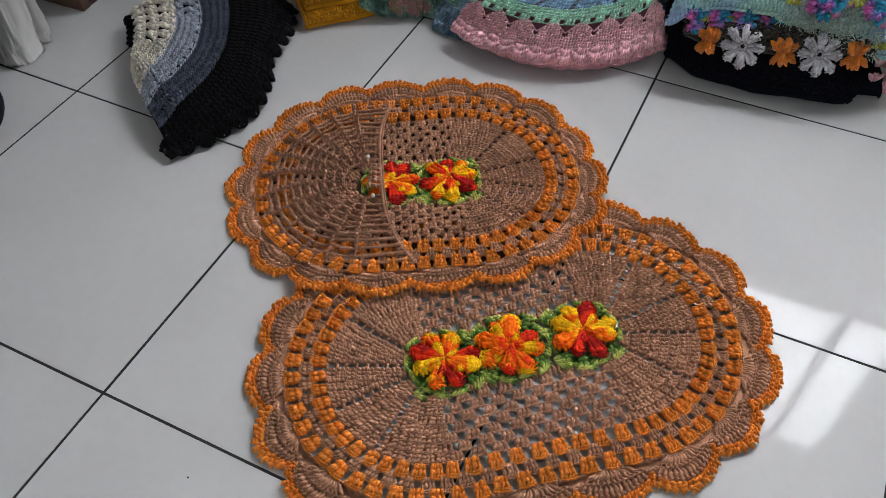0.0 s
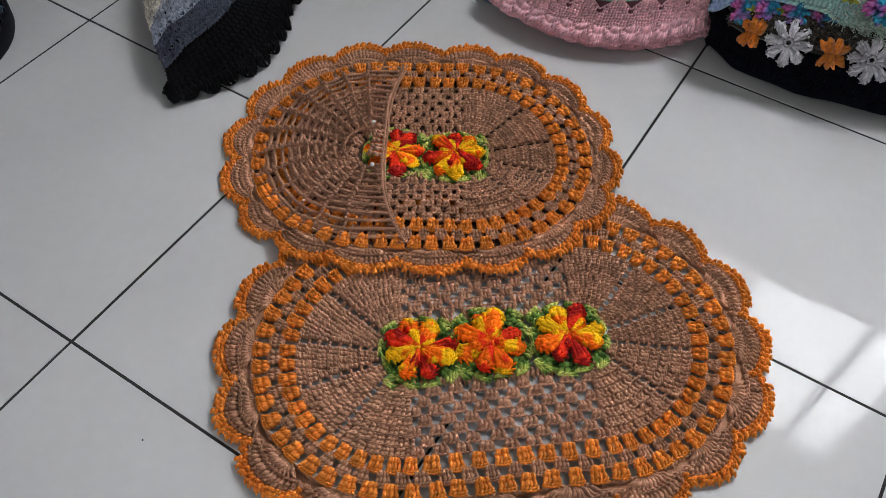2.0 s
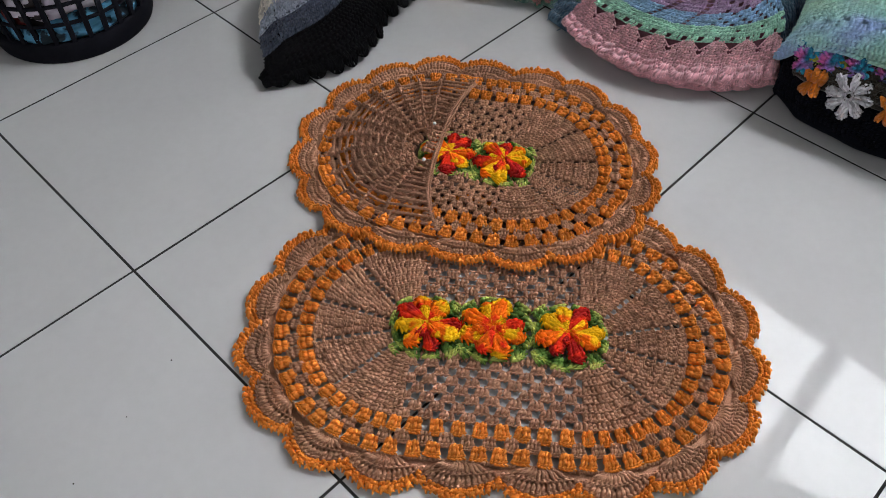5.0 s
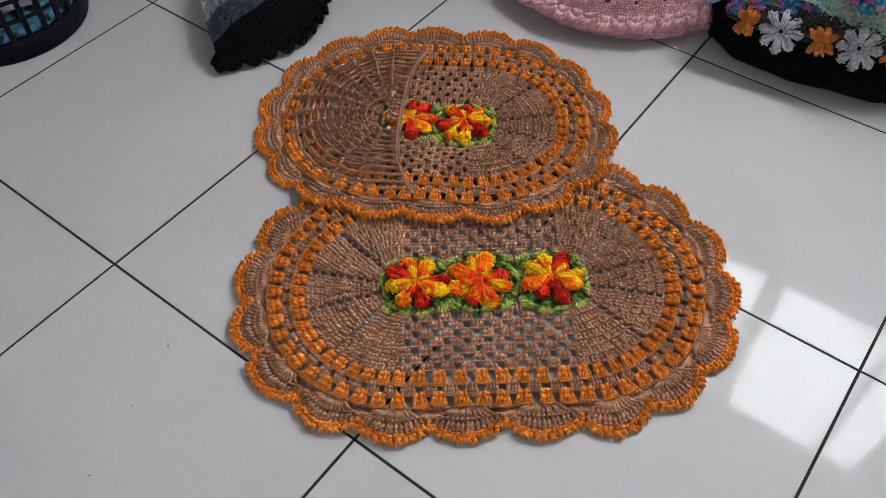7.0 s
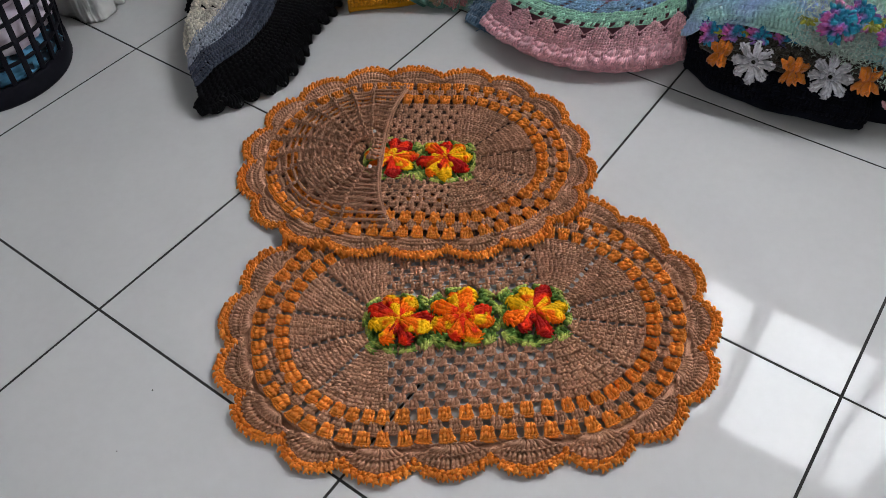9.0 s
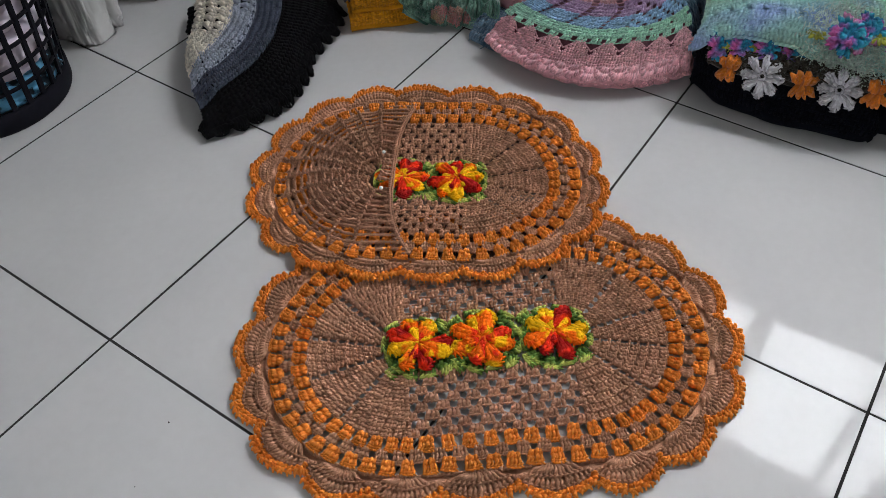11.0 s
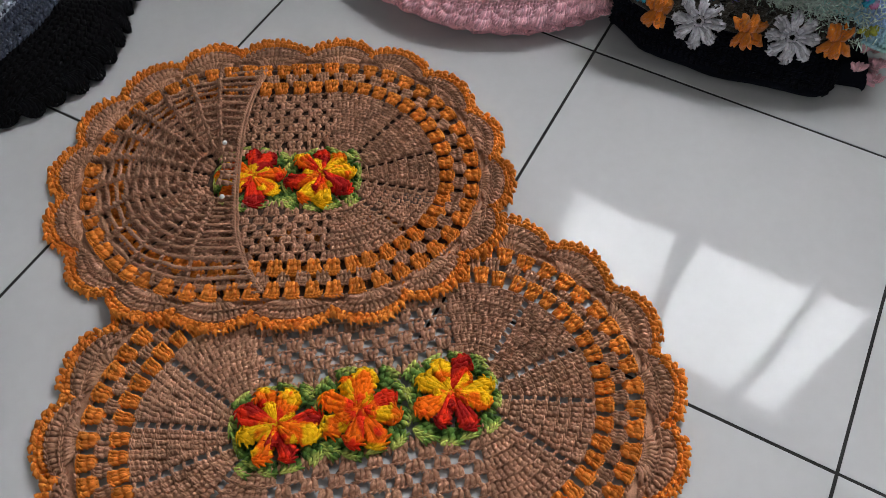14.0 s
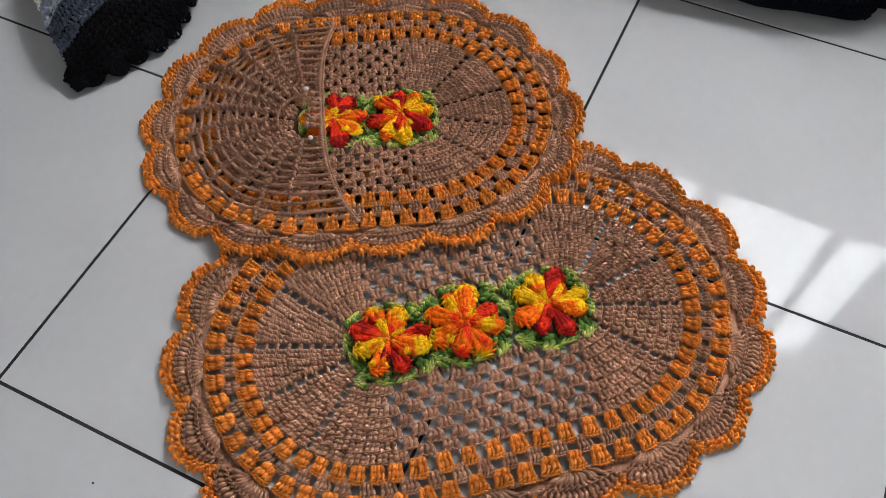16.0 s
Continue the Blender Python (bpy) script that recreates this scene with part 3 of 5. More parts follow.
def petal_mesh(length=0.0475, wide=0.0280, high=0.0105, seed=0):
    """A puffed petal: fat twisted trebles gathered at the heart and rounded together at the tip, along y."""
    y = Yarn()
    y.post = PETAL_POST
    rng = np.random.default_rng(seed)
    n = 5
    k = np.linspace(-1, 1, n)
    p0 = np.stack([k * wide * 0.09, np.full(n, 0.003), 0.004 - 0.001 * k * k], -1)
    p1 = np.stack([k * wide * 0.30, length * (0.93 - 0.14 * k * k) + rng.uniform(-0.0015, 0.0015, n), 0.0035 - 0.002 * k * k], -1)
    y.posts(p0, p1, wide * 0.29, high, jitter=0.16)
    k = np.linspace(-1, 1, 3)
    p0 = np.stack([k * wide * 0.05, np.full(3, 0.010), np.full(3, 0.0070)], -1)
    p1 = np.stack([k * wide * 0.17, length * (0.86 - 0.06 * k * k), np.full(3, 0.0066)], -1)
    y.posts(p0, p1, wide * 0.34, high * 0.8, jitter=0.2)
    k = np.linspace(-1, 1, 5)
    y.loops(np.stack([k * wide * 0.33, length * (0.95 - 0.16 * k * k), np.full(5, 0.0030)], -1), np.stack([np.full(5, wide * 0.25), -0.12 * k * wide, np.zeros(5)], -1), 0.0034, high * 0.85)
    return y


def build_flower(root, x, y, size, hues, turn, lift, flat, petal_data, leaf_data):
    """A raised flower on its square of leaf-green groups."""
    base = Yarn()
    for r0, n in ((0.010, 10), (0.024, 16), (0.036, 24)):
        th = np.arange(n) * 2 * np.pi / n
        d = np.stack([np.cos(th), np.sin(th), np.zeros(n)], -1)
        base.posts(d * r0, d * (r0 + 0.014), 0.0078, 0.0046)
    fl = base.mesh("flower", GREENS, root, "puffed red, orange and yellow flower on green leaves")
    fl.matrix_local = pose(x, y, lift) @ Matrix.Diagonal((size, size, size * flat, 1))
    k = len(hues)
    for i, hue in enumerate(hues):
        c = bpy.data.objects.new("petal", petal_data[hue][i % 3])
        scene.collection.objects.link(c)
        c.parent = fl
        sc = RNG.uniform(0.90, 1.06)
        ang = turn + 360 * i / k - 90 + RNG.uniform(-8, 8)
        c.matrix_local = pose(0, 0, 0.002 + 0.002 * (i % 2) + RNG.uniform(0, 0.0015), RNG.uniform(-3, 7), RNG.uniform(-16, 16), ang) @ Matrix.Diagonal((sc * RNG.uniform(0.85, 1.08), sc, RNG.uniform(0.85, 1.15), 1))
    for i in range(5):
        c = bpy.data.objects.new("petal", petal_data["yoroy"[i]][i % 3])
        scene.collection.objects.link(c)
        c.parent = fl
        c.matrix_local = pose(0, 0, 0.0075, 12, 0, turn + 72 * i + RNG.uniform(-18, 18)) @ Matrix.Diagonal((RNG.uniform(0.55, 0.75), RNG.uniform(0.46, 0.68), 0.7, 1))
    for i in range(16):
        ang = 360 * i / 12 + 15 if i < 12 else 45 + 90 * i
        rad = 0.041 if i > 11 else (0.034 if i % 3 != 1 else 0.036) + RNG.uniform(-0.002, 0.002)
        c = bpy.data.objects.new("leaf", leaf_data[i % 3])
        scene.collection.objects.link(c)
        c.parent = fl
        c.matrix_local = pose(rad * math.cos(radians(ang)), rad * math.sin(radians(ang)), 0.0005, 0, 0, ang - 90 + RNG.uniform(-14, 14)) @ Matrix.Diagonal((RNG.uniform(0.8, 1.1), RNG.uniform(0.85, 1.15), RNG.uniform(0.8, 1.2), 1))


PETAL_DATA = {}


def shared_pieces():
    """Meshes that all the rugs' pieces share, three of each kind."""
    made = {}

    def keep(yarn, name, material):
        ob = yarn.mesh(name, material)
        data = ob.data
        bpy.data.objects.remove(ob)
        return data

    for hue, material in PETAL.items():
        PETAL_DATA[hue] = [keep(petal_mesh(seed=k), "petal", material) for k in range(3)]
    for key, args, material in (("leaf", (0.010, 0.0165, 0.0175, 3, 0.0085), GREENS), ("orange", (0.0106, 0.0156, 0.0215, 4, 0.0098), ORANGE), ("taupe", (0.0104, 0.0142, 0.0195, 4, 0.0084), TAUPE)):
        made[key] = [keep(cluster_yarn(*args), key, material) for _ in range(3)]
    return made


PIECES = shared_pieces()


def build_rug(name, label, m, a, flowers, clusters, scallops, phase, lift, seed, dense=False):
    root = thing(name, label, "rug", m)
    oval = Oval(a)

    def warp(v):
        v = v.copy()
        v[:, 0], v[:, 1] = bend(v[:, 0], v[:, 1], 0.17 if dense else 0.09)
        v[:, 2] += lift(v[:, 0], v[:, 1]) + 0.0008 * (1 + wave(v[:, 0], v[:, 1], seed)) + 0.0012
        return v

    def z_at(x, y):
        return float(warp(np.array([[x, y, 0.0]]))[0, 2])

    # a sheet under the stitches, its dark colour painting shade into the gaps
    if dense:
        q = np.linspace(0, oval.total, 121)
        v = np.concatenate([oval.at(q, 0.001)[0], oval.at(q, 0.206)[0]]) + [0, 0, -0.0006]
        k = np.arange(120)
        link_mesh("backing", warp(v), np.stack([k, k + 121, k + 122, k + 1], -1)[:, ::-1], HOLE_SHADE, root, "dark brown lining")
    field_yarn(oval).mesh("ground", TAUPE, root, "taupe crochet ground with open groups and ribbed wedges", warp)
    n = clusters
    for name2, key, r, shift in (("orange_puff", "orange", 0.1515, 0.0), ("taupe_puff", "taupe", 0.1700, 0.5), ("orange_puff", "orange", 0.1865, 0.0)):
        row = Oval(a, 0.17 if dense else 0.21)
        for k in range(n):
            p, d = row.at((k + shift) / n * row.total + phase, r)
            wide = min(1.12, row.total / n * (1.0 if abs(p[0]) < a - 1e-6 else (r + 0.01) / row.ref) / 0.0238)
            c = bpy.data.objects.new(name2, PIECES[key][k % 3])
            scene.collection.objects.link(c)
            c.parent = root
            tilt = math.degrees(math.atan2(d[1], d[0])) - 90
            px, py = bend(p[0], p[1], 0.17 if dense else 0.09)
            c.matrix_local = pose(px, py, z_at(p[0], p[1]) + RNG.uniform(-0.0002, 0.0010), RNG.uniform(-3, 3), RNG.uniform(-5, 5), tilt + RNG.uniform(-7, 7)) @ Matrix.Diagonal((wide * RNG.uniform(0.90, 1.06), RNG.uniform(0.93, 1.06), 1, 1))
    rim = Yarn()
    rim.rope(oval.ring(0.2085), 0.0022, closed=True, pitch=0.009)
    rim.mesh("rim_cord", TAUPE, root, warp=lambda v: warp(v + np.array([0, 0, 0.0030])))
    for k in range(scallops):
        fan, edge = scallop_yarns(oval, (k + 0.5) / scallops * oval.total + phase, oval.total / scallops)
        sc = fan.mesh("scallop", TAUPE, root, warp=warp)
        edge.mesh("picot_edge", ORANGE, sc, "orange picot edging", warp=warp)
    for x, y, hues, turn in flowers:
        build_flower(root, x, y, 1.06, hues, turn, z_at(x, y) + 0.001, 0.5 if dense and x < 0 else 0.9, PETAL_DATA, PIECES["leaf"])
    return root, oval, warp


BIG_M = pose(0.494, 0.308, 0, 0, 0, 39)
SMALL_M = pose(0.2135, 0.5515, 0, 0, 0, 31)
big, big_oval, _ = build_rug("crochet_rug", "oval taupe crochet rug with orange scalloped edge and three flowers", BIG_M, 0.120,
    ((-0.103, 0.0, "rooryoro", 14), (-0.006, 0.0, "royoyroy", 24), (0.103, 0.0, "yroyorro", 10)), 62, 20, 0.134, lambda x, y: 0.0 * x, 1.0)


def over_big(x, y):
    w = np.array(BIG_M.inverted() @ SMALL_M)
    bx, by = w[0, 0] * x + w[0, 1] * y + w[0, 3], w[1, 0] * x + w[1, 1] * y + w[1, 3]
    return 0.0125 * smooth(0.300, 0.250, big_oval.depth(bx, by))


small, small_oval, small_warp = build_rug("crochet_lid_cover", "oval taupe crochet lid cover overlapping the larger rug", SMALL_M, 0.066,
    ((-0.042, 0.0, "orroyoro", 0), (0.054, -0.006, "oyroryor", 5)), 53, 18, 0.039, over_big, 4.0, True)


def build_net(root, warp):
    """The open net pocket over one half of the lid cover, with its corded mouth and two pearl beads."""
    y = Yarn()
    cx = -0.062
    a = 0.066
    lift = 0.024

    def ray(th, f):
        # f = 0 at the mouth round the motif, 1 at the rim
        d = np.array([np.cos(th), np.sin(th)])
        o = np.array([cx - 0.018, 0.0])
        inner = o + d * 0.047
        lo, hi = 0.0, 0.4
        for _ in range(30):
            mid = 0.5 * (lo + hi)
            p = o + d * mid
            if math.hypot(max(abs(p[0]) - a, 0), p[1]) < 0.198:
                lo = mid
            else:
                hi = mid
        outer = o + d * lo
        return inner + (outer - inner) * f

    spokes = [radians(t) for t in (97, 111, 125, 139, 153, 168, 184, 200, 216, 232, 247, 261)]
    rows = 10
    grid = np.zeros((rows + 1, len(spokes), 3))
    for j, th in enumerate(spokes):
        for i in range(rows + 1):
            f = (i / rows) ** 0.94
            p = ray(th + RNG.uniform(-0.012, 0.012), f)
            grid[i, j] = (*p, lift * math.sin(math.pi * min(1, 0.18 + f * 0.8)) ** 0.7 + 0.002)
    for j in range(len(spokes)):
        y.posts(grid[:-1, j], grid[1:, j], 0.0048, 0.0060)
        y.knots(grid[:, j], np.roll(grid[:, j], 1, 0) - grid[:, j], 0.0042, 0.0080)
    mouth = []
    for f in np.linspace(0, 1, 40):
        v = 0.200 - 0.402 * f
        u = -0.062 + 0.036 * abs(2 * f - 0.92) ** 3.2
        mouth.append((u, v, 0.010 + 0.016 * math.sin(math.pi * f)))
    mouth = np.array(mouth)
    for i in range(rows + 1):
        line = []
        for j in range(len(spokes) - 1):
            p, q = grid[i, j], grid[i, j + 1]
            for f in np.linspace(0, 1, 6, endpoint=False):
                sag = 0.0035 * math.sin(math.pi * f)
                line.append(p + (q - p) * f - np.array([0, 0, sag]) * (0.8 if i > 2 else 0.2) + RNG.normal(0, 0.0005, 3))
        line.append(grid[i, -1])
        ends = [np.array([np.interp(v[1], mouth[::-1, 1], mouth[::-1, 0]), v[1], 0.5 * (v[2] + 0.018)]) for v in (grid[i, 0], grid[i, -1])]
        line = np.array([ends[0], *line, ends[1]])
        y.rope(line, 0.0034, pitch=0.010, sides=4, step=0.003)
    for off, r in ((0.0, 0.0034), (0.0046, 0.0022)):
        y.rope(mouth + [off, 0, -abs(off) * 0.3], r, pitch=0.010)
    eye = [(cx - 0.018 + 0.046 * math.cos(t), 0.045 * math.sin(t), 0.0180) for t in np.linspace(radians(60), radians(300), 30)]
    y.rope(eye, 0.003)
    for sgn in (1, -1):
        for k in np.linspace(0.26, 1.0, 16):
            p = mouth[int((0.5 - sgn * 0.5 * k) * 39)]
            q = p + [-0.012, 0, -0.004]
            y.posts([p], [q], 0.0042, 0.005)
    for p in mouth[16:23]:
        q = p + [-0.017 + RNG.uniform(-0.003, 0.003), RNG.uniform(-0.004, 0.004), -0.002]
        y.posts([p], [q], 0.0075, 0.0062)
        y.knots([q], [[0.3, 1.0, 0.0]], 0.0052, 0.0070)
    y.mesh("net_pocket", TAUPE, root, "open taupe net pocket", warp)
    for u, v in ((-0.076, -0.047), (-0.081, 0.048)):
        bm = bmesh.new()
        bmesh.ops.create_uvsphere(bm, u_segments=12, v_segments=8, radius=0.0036)
        for w in bm.verts:
            w.co.z *= 0.85
        b = part("bead", bm, PEARL, root, "small pearl bead", True)
        b.location = (u, v, float(warp(np.array([[u, v, 0.0265]]))[0, 2]))


build_net(small, small_warp)


# ---- soft goods laid over a shaped surface ----
def normals(S, u, v, e=1e-3):
    du = S(u + e, v) - S(u - e, v)
    dv = S(u, v + e) - S(u, v - e)
    n = unit(np.cross(du, dv))
    return np.where(n[..., 2:] < -0.3, -n, n)


def band(y, S, v0, v1, rows, width=0.0062, height=0.0058, u0=0.0, u1=1.0, grouped=False, start=0):
    """Rows of stitches on the surface S(u, v) between v0 and v1; grouped leaves holes between threes."""
    for j in range(rows):
        a, b = v0 + (v1 - v0) * j / rows, v0 + (v1 - v0) * (j + 1) / rows
        uu = np.linspace(u0, u1, 40)
        line = S(uu, np.full(40, 0.5 * (a + b)))
        s = np.concatenate([[0], np.cumsum(np.linalg.norm(np.diff(line, axis=0), axis=1))])
        n = max(2, int(s[-1] / width))
        t = (np.arange(n) + 0.5) / n * s[-1]
        if grouped:
            k = (np.arange(n) + (2 if (j + start) % 2 else 0)) % 4
            shift = np.where(k == 0, 0.35, np.where(k == 2, -0.35, 0.0)) * s[-1] / n
            tb, t = np.clip(t + shift * 2.0, 0, s[-1])[k != 3], np.clip(t - shift * 0.6, 0, s[-1])[k != 3]
        u = np.interp(t, s, uu)
        ub = np.interp(tb, s, uu) if grouped else u
        nn = normals(S, u, np.full(len(u), a))
        p0, p1 = S(ub, np.full(len(u), a)), S(u, np.full(len(u), b))
        fat = 1.28 if grouped else 1.0
        y.posts(p0 - nn * 0.001, p1 - nn * 0.001, width * fat, height * (1.3 if grouped else 1.0), nn)
        tan = S(np.minimum(u + 0.004, 1.2), np.full(len(u), b)) - S(u - 0.004, np.full(len(u), b))
        y.loops(p1 - nn * 0.0006, unit(tan) * width * fat, width * 0.42, height, nn)


def body(name, S, material, parent, nu=36, nv=24, sink=0.003, label="", floor_z=0.002, u0=0.0, u1=1.0, v0=0.0, v1=1.0, drop=None, tuck=0.03):
    """The dense cloth under the stitches: the surface, closed down to its support round the rim."""
    u, v = np.meshgrid(np.linspace(u0, u1, nu), np.linspace(v0, v1, nv), indexing="ij")
    p = S(u.ravel(), v.ravel())
    p = p - normals(S, u.ravel(), v.ravel()) * sink
    p[:, 2] = np.maximum(p[:, 2], floor_z)
    idx = np.arange(nu * nv).reshape(nu, nv)
    q = np.stack([idx[:-1, :-1], idx[1:, :-1], idx[1:, 1:], idx[:-1, 1:]], -1).reshape(-1, 4)
    rim = np.concatenate([idx[:, 0], idx[-1, 1:], idx[::-1, -1][1:], idx[0, ::-1][1:-1]])
    low = p[rim].copy()
    c = p.mean(0)
    low[:, :2] += (c[:2] - low[:, :2]) * tuck
    low[:, 2] = floor_z if drop is None else low[:, 2] - drop
    k = len(rim)
    li = nu * nv + np.arange(k)
    sk = np.stack([rim, li, np.roll(li, -1), np.roll(rim, -1)], -1)
    return link_mesh(name, np.concatenate([p, low]), np.concatenate([q, sk]), material, parent, label)


def interp(x, xs, ys):
    return np.interp(x, xs, ys)


def fringe(y, S, v, n, length, width=0.0075, height=0.006, u0=0.0, u1=1.0, picks=3, droop=0.35):
    """A frilled edge: little fans that point off the surface's far end."""
    for u in np.linspace(u0, u1, n):
        p = S(np.array([u]), np.array([v]))[0]
        d = p - S(np.array([u]), np.array([v - 0.03]))[0]
        d = d / np.linalg.norm(d)
        t = S(np.array([u + 0.01]), np.array([v]))[0] - S(np.array([u - 0.01]), np.array([v]))[0]
        t = t / np.linalg.norm(t)
        ln = length * RNG.uniform(0.75, 1.2)
        for k in np.linspace(-1, 1, picks):
            q = p + d * ln * (1 - 0.25 * abs(k)) + t * k * width * 0.9
            q[2] = max(0.003, q[2] - droop * ln)
            y.posts([p + t * k * width * 0.35], [q], width, height)


def shells(y, S, v0, v1, n, width=0.0042, height=0.005, u0=0.0, u1=1.0, lift=0.0, base=0.35):
    """A row of little fans on the surface, each with a corded round edge."""
    half = 0.5 * (u1 - u0) / n
    for i in range(n):
        uc = u0 + (2 * i + 1) * half + RNG.uniform(-0.08, 0.08) * half
        k = np.linspace(-1, 1, 9)
        reach = v0 + (v1 - v0) * np.sqrt(1 - 0.80 * k * k) * RNG.uniform(0.94, 1.05)
        ub, ut = uc + k * half * base, uc + k * half * 1.02
        nn = normals(S, ut, np.minimum(reach, 0.99))
        z = lift + RNG.uniform(0, 0.0015)
        y.posts(S(ub, np.full(9, v0)) + nn * z, S(ut, reach) + nn * z, width, height, nn)
        y.rope(S(ut, reach) + nn * (z + 0.0016), 0.0019, pitch=0.006)


def build_grey_cover():
    root = thing("folded_round_cover", "folded cream, grey and black round crochet cover on the tiles", "crochet cover")
    cx, cy = -0.70, 0.45

    def S(u, v):
        w = np.clip(u, -0.05, 1.05)
        edge = interp(w, [0, 0.09, 0.18, 0.27, 0.36, 0.48, 0.57, 0.68, 0.78, 0.9, 1.0], [0.500, 0.532, 0.557, 0.577, 0.588, 0.584, 0.577, 0.598, 0.620, 0.634, 0.618])
        r = np.where(v < 0.606, 0.31 + 0.292 * v, 0.487 + (v - 0.606) / 0.394 * (edge - 0.487))
        r = r - 0.036 * np.sin(np.pi * np.clip(v, 0, 1)) ** 1.5 * np.clip(1 - u, 0, 1) ** 3
        lo = interp(v, [0, 0.14, 0.2, 0.34, 0.42, 0.56, 0.75, 1.0], [23, 14.5, 12.0, 8.2, 5.2, 1.0, -1.4, -2.4])
        hi = interp(v, [0, 0.3, 0.5, 0.65, 0.85, 1.0], [57, 57.5, 56, 54.5, 52.5, 48.5])
        th = np.radians(lo + (hi - lo) * u)
        z = interp(v, [0, 0.1, 0.3, 0.6, 0.8, 0.92, 1.0], [0.045, 0.060, 0.066, 0.062, 0.046, 0.026, 0.008])
        z = z * (0.66 + 0.34 * np.minimum(smooth(0.0, 0.12, u), smooth(1.0, 0.9, u))) + 0.0025 * wave(r * 1.5, th * 0.5, 2.0)
        return np.stack([cx + r * np.cos(th), cy + r * np.sin(th), z], -1)

    def vv(r):
        return (r - 0.31) / 0.292

    body("cover_body", S, BLACK, root, 44, 34, 0.004, v1=0.93)
    for name, mat, r0, r1, rows, split in (("cream_band", CREAM, 0.312, 0.386, 6, 0.34), ("pale_grey_band", PALE_GREY, 0.386, 0.434, 4, 0.66), ("slate_band", SLATE, 0.434, 0.486, 4, 0.82), ("black_band", BLACK, 0.487, 0.600, 8, 1.0)):
        y = Yarn(True)
        y.post = POST
        if name == "black_band":
            band(y, S, vv(r0), 0.95, rows, 0.0110, 0.0030)
            shells(y, lambda u, v: S(1 - v, u) * [1, 1, 0] + [0, 0, 0.008], 0.975, 1.034, 6, 0.0080, 0.010, 0.66, 1.0)
            shells(y, S, 0.90, 0.995, 15, 0.0090, 0.009, base=0.7)
            shells(y, lambda u, v: S(v, u), 0.975, 1.03, 5, 0.0080, 0.010, 0.62, 1.0)
        else:
            band(y, S, vv(r0), vv(r1), rows, 0.0064, 0.0072, 0.0, split)
            band(y, S, vv(r0), vv(r1), 3 if name == "cream_band" else 2, 0.0070, 0.0074, split, 1.0, True)
            y.rope(S(np.linspace(0, 1, 60), np.full(60, vv(r1) + 0.012)) + [0, 0, 0.001], 0.0026, pitch=0.011, sides=4)
            band(y, S, vv(r1) - 0.004, vv(r1) + 0.034, 1, 0.0066, 0.0078, grouped=True)
        y.mesh(name, mat, root)
    inner = Yarn(True)
    for u in np.linspace(0.35, 0.97, 7):
        p = S(np.array([u]), np.array([0.0]))[0]
        inner.posts([p, p + [0.003, 0.004, -0.01]], [p + [-0.013, -0.006, -0.012], p + [-0.012, 0.006, -0.022]], 0.010, 0.010)
        inner.knots([p + [-0.012, 0.0, -0.016]], [[0.4, 1.0, 0.0]], 0.008, 0.010)
    inner.mesh("under_layer", BLACK, root, "black under-layer showing at the fold")


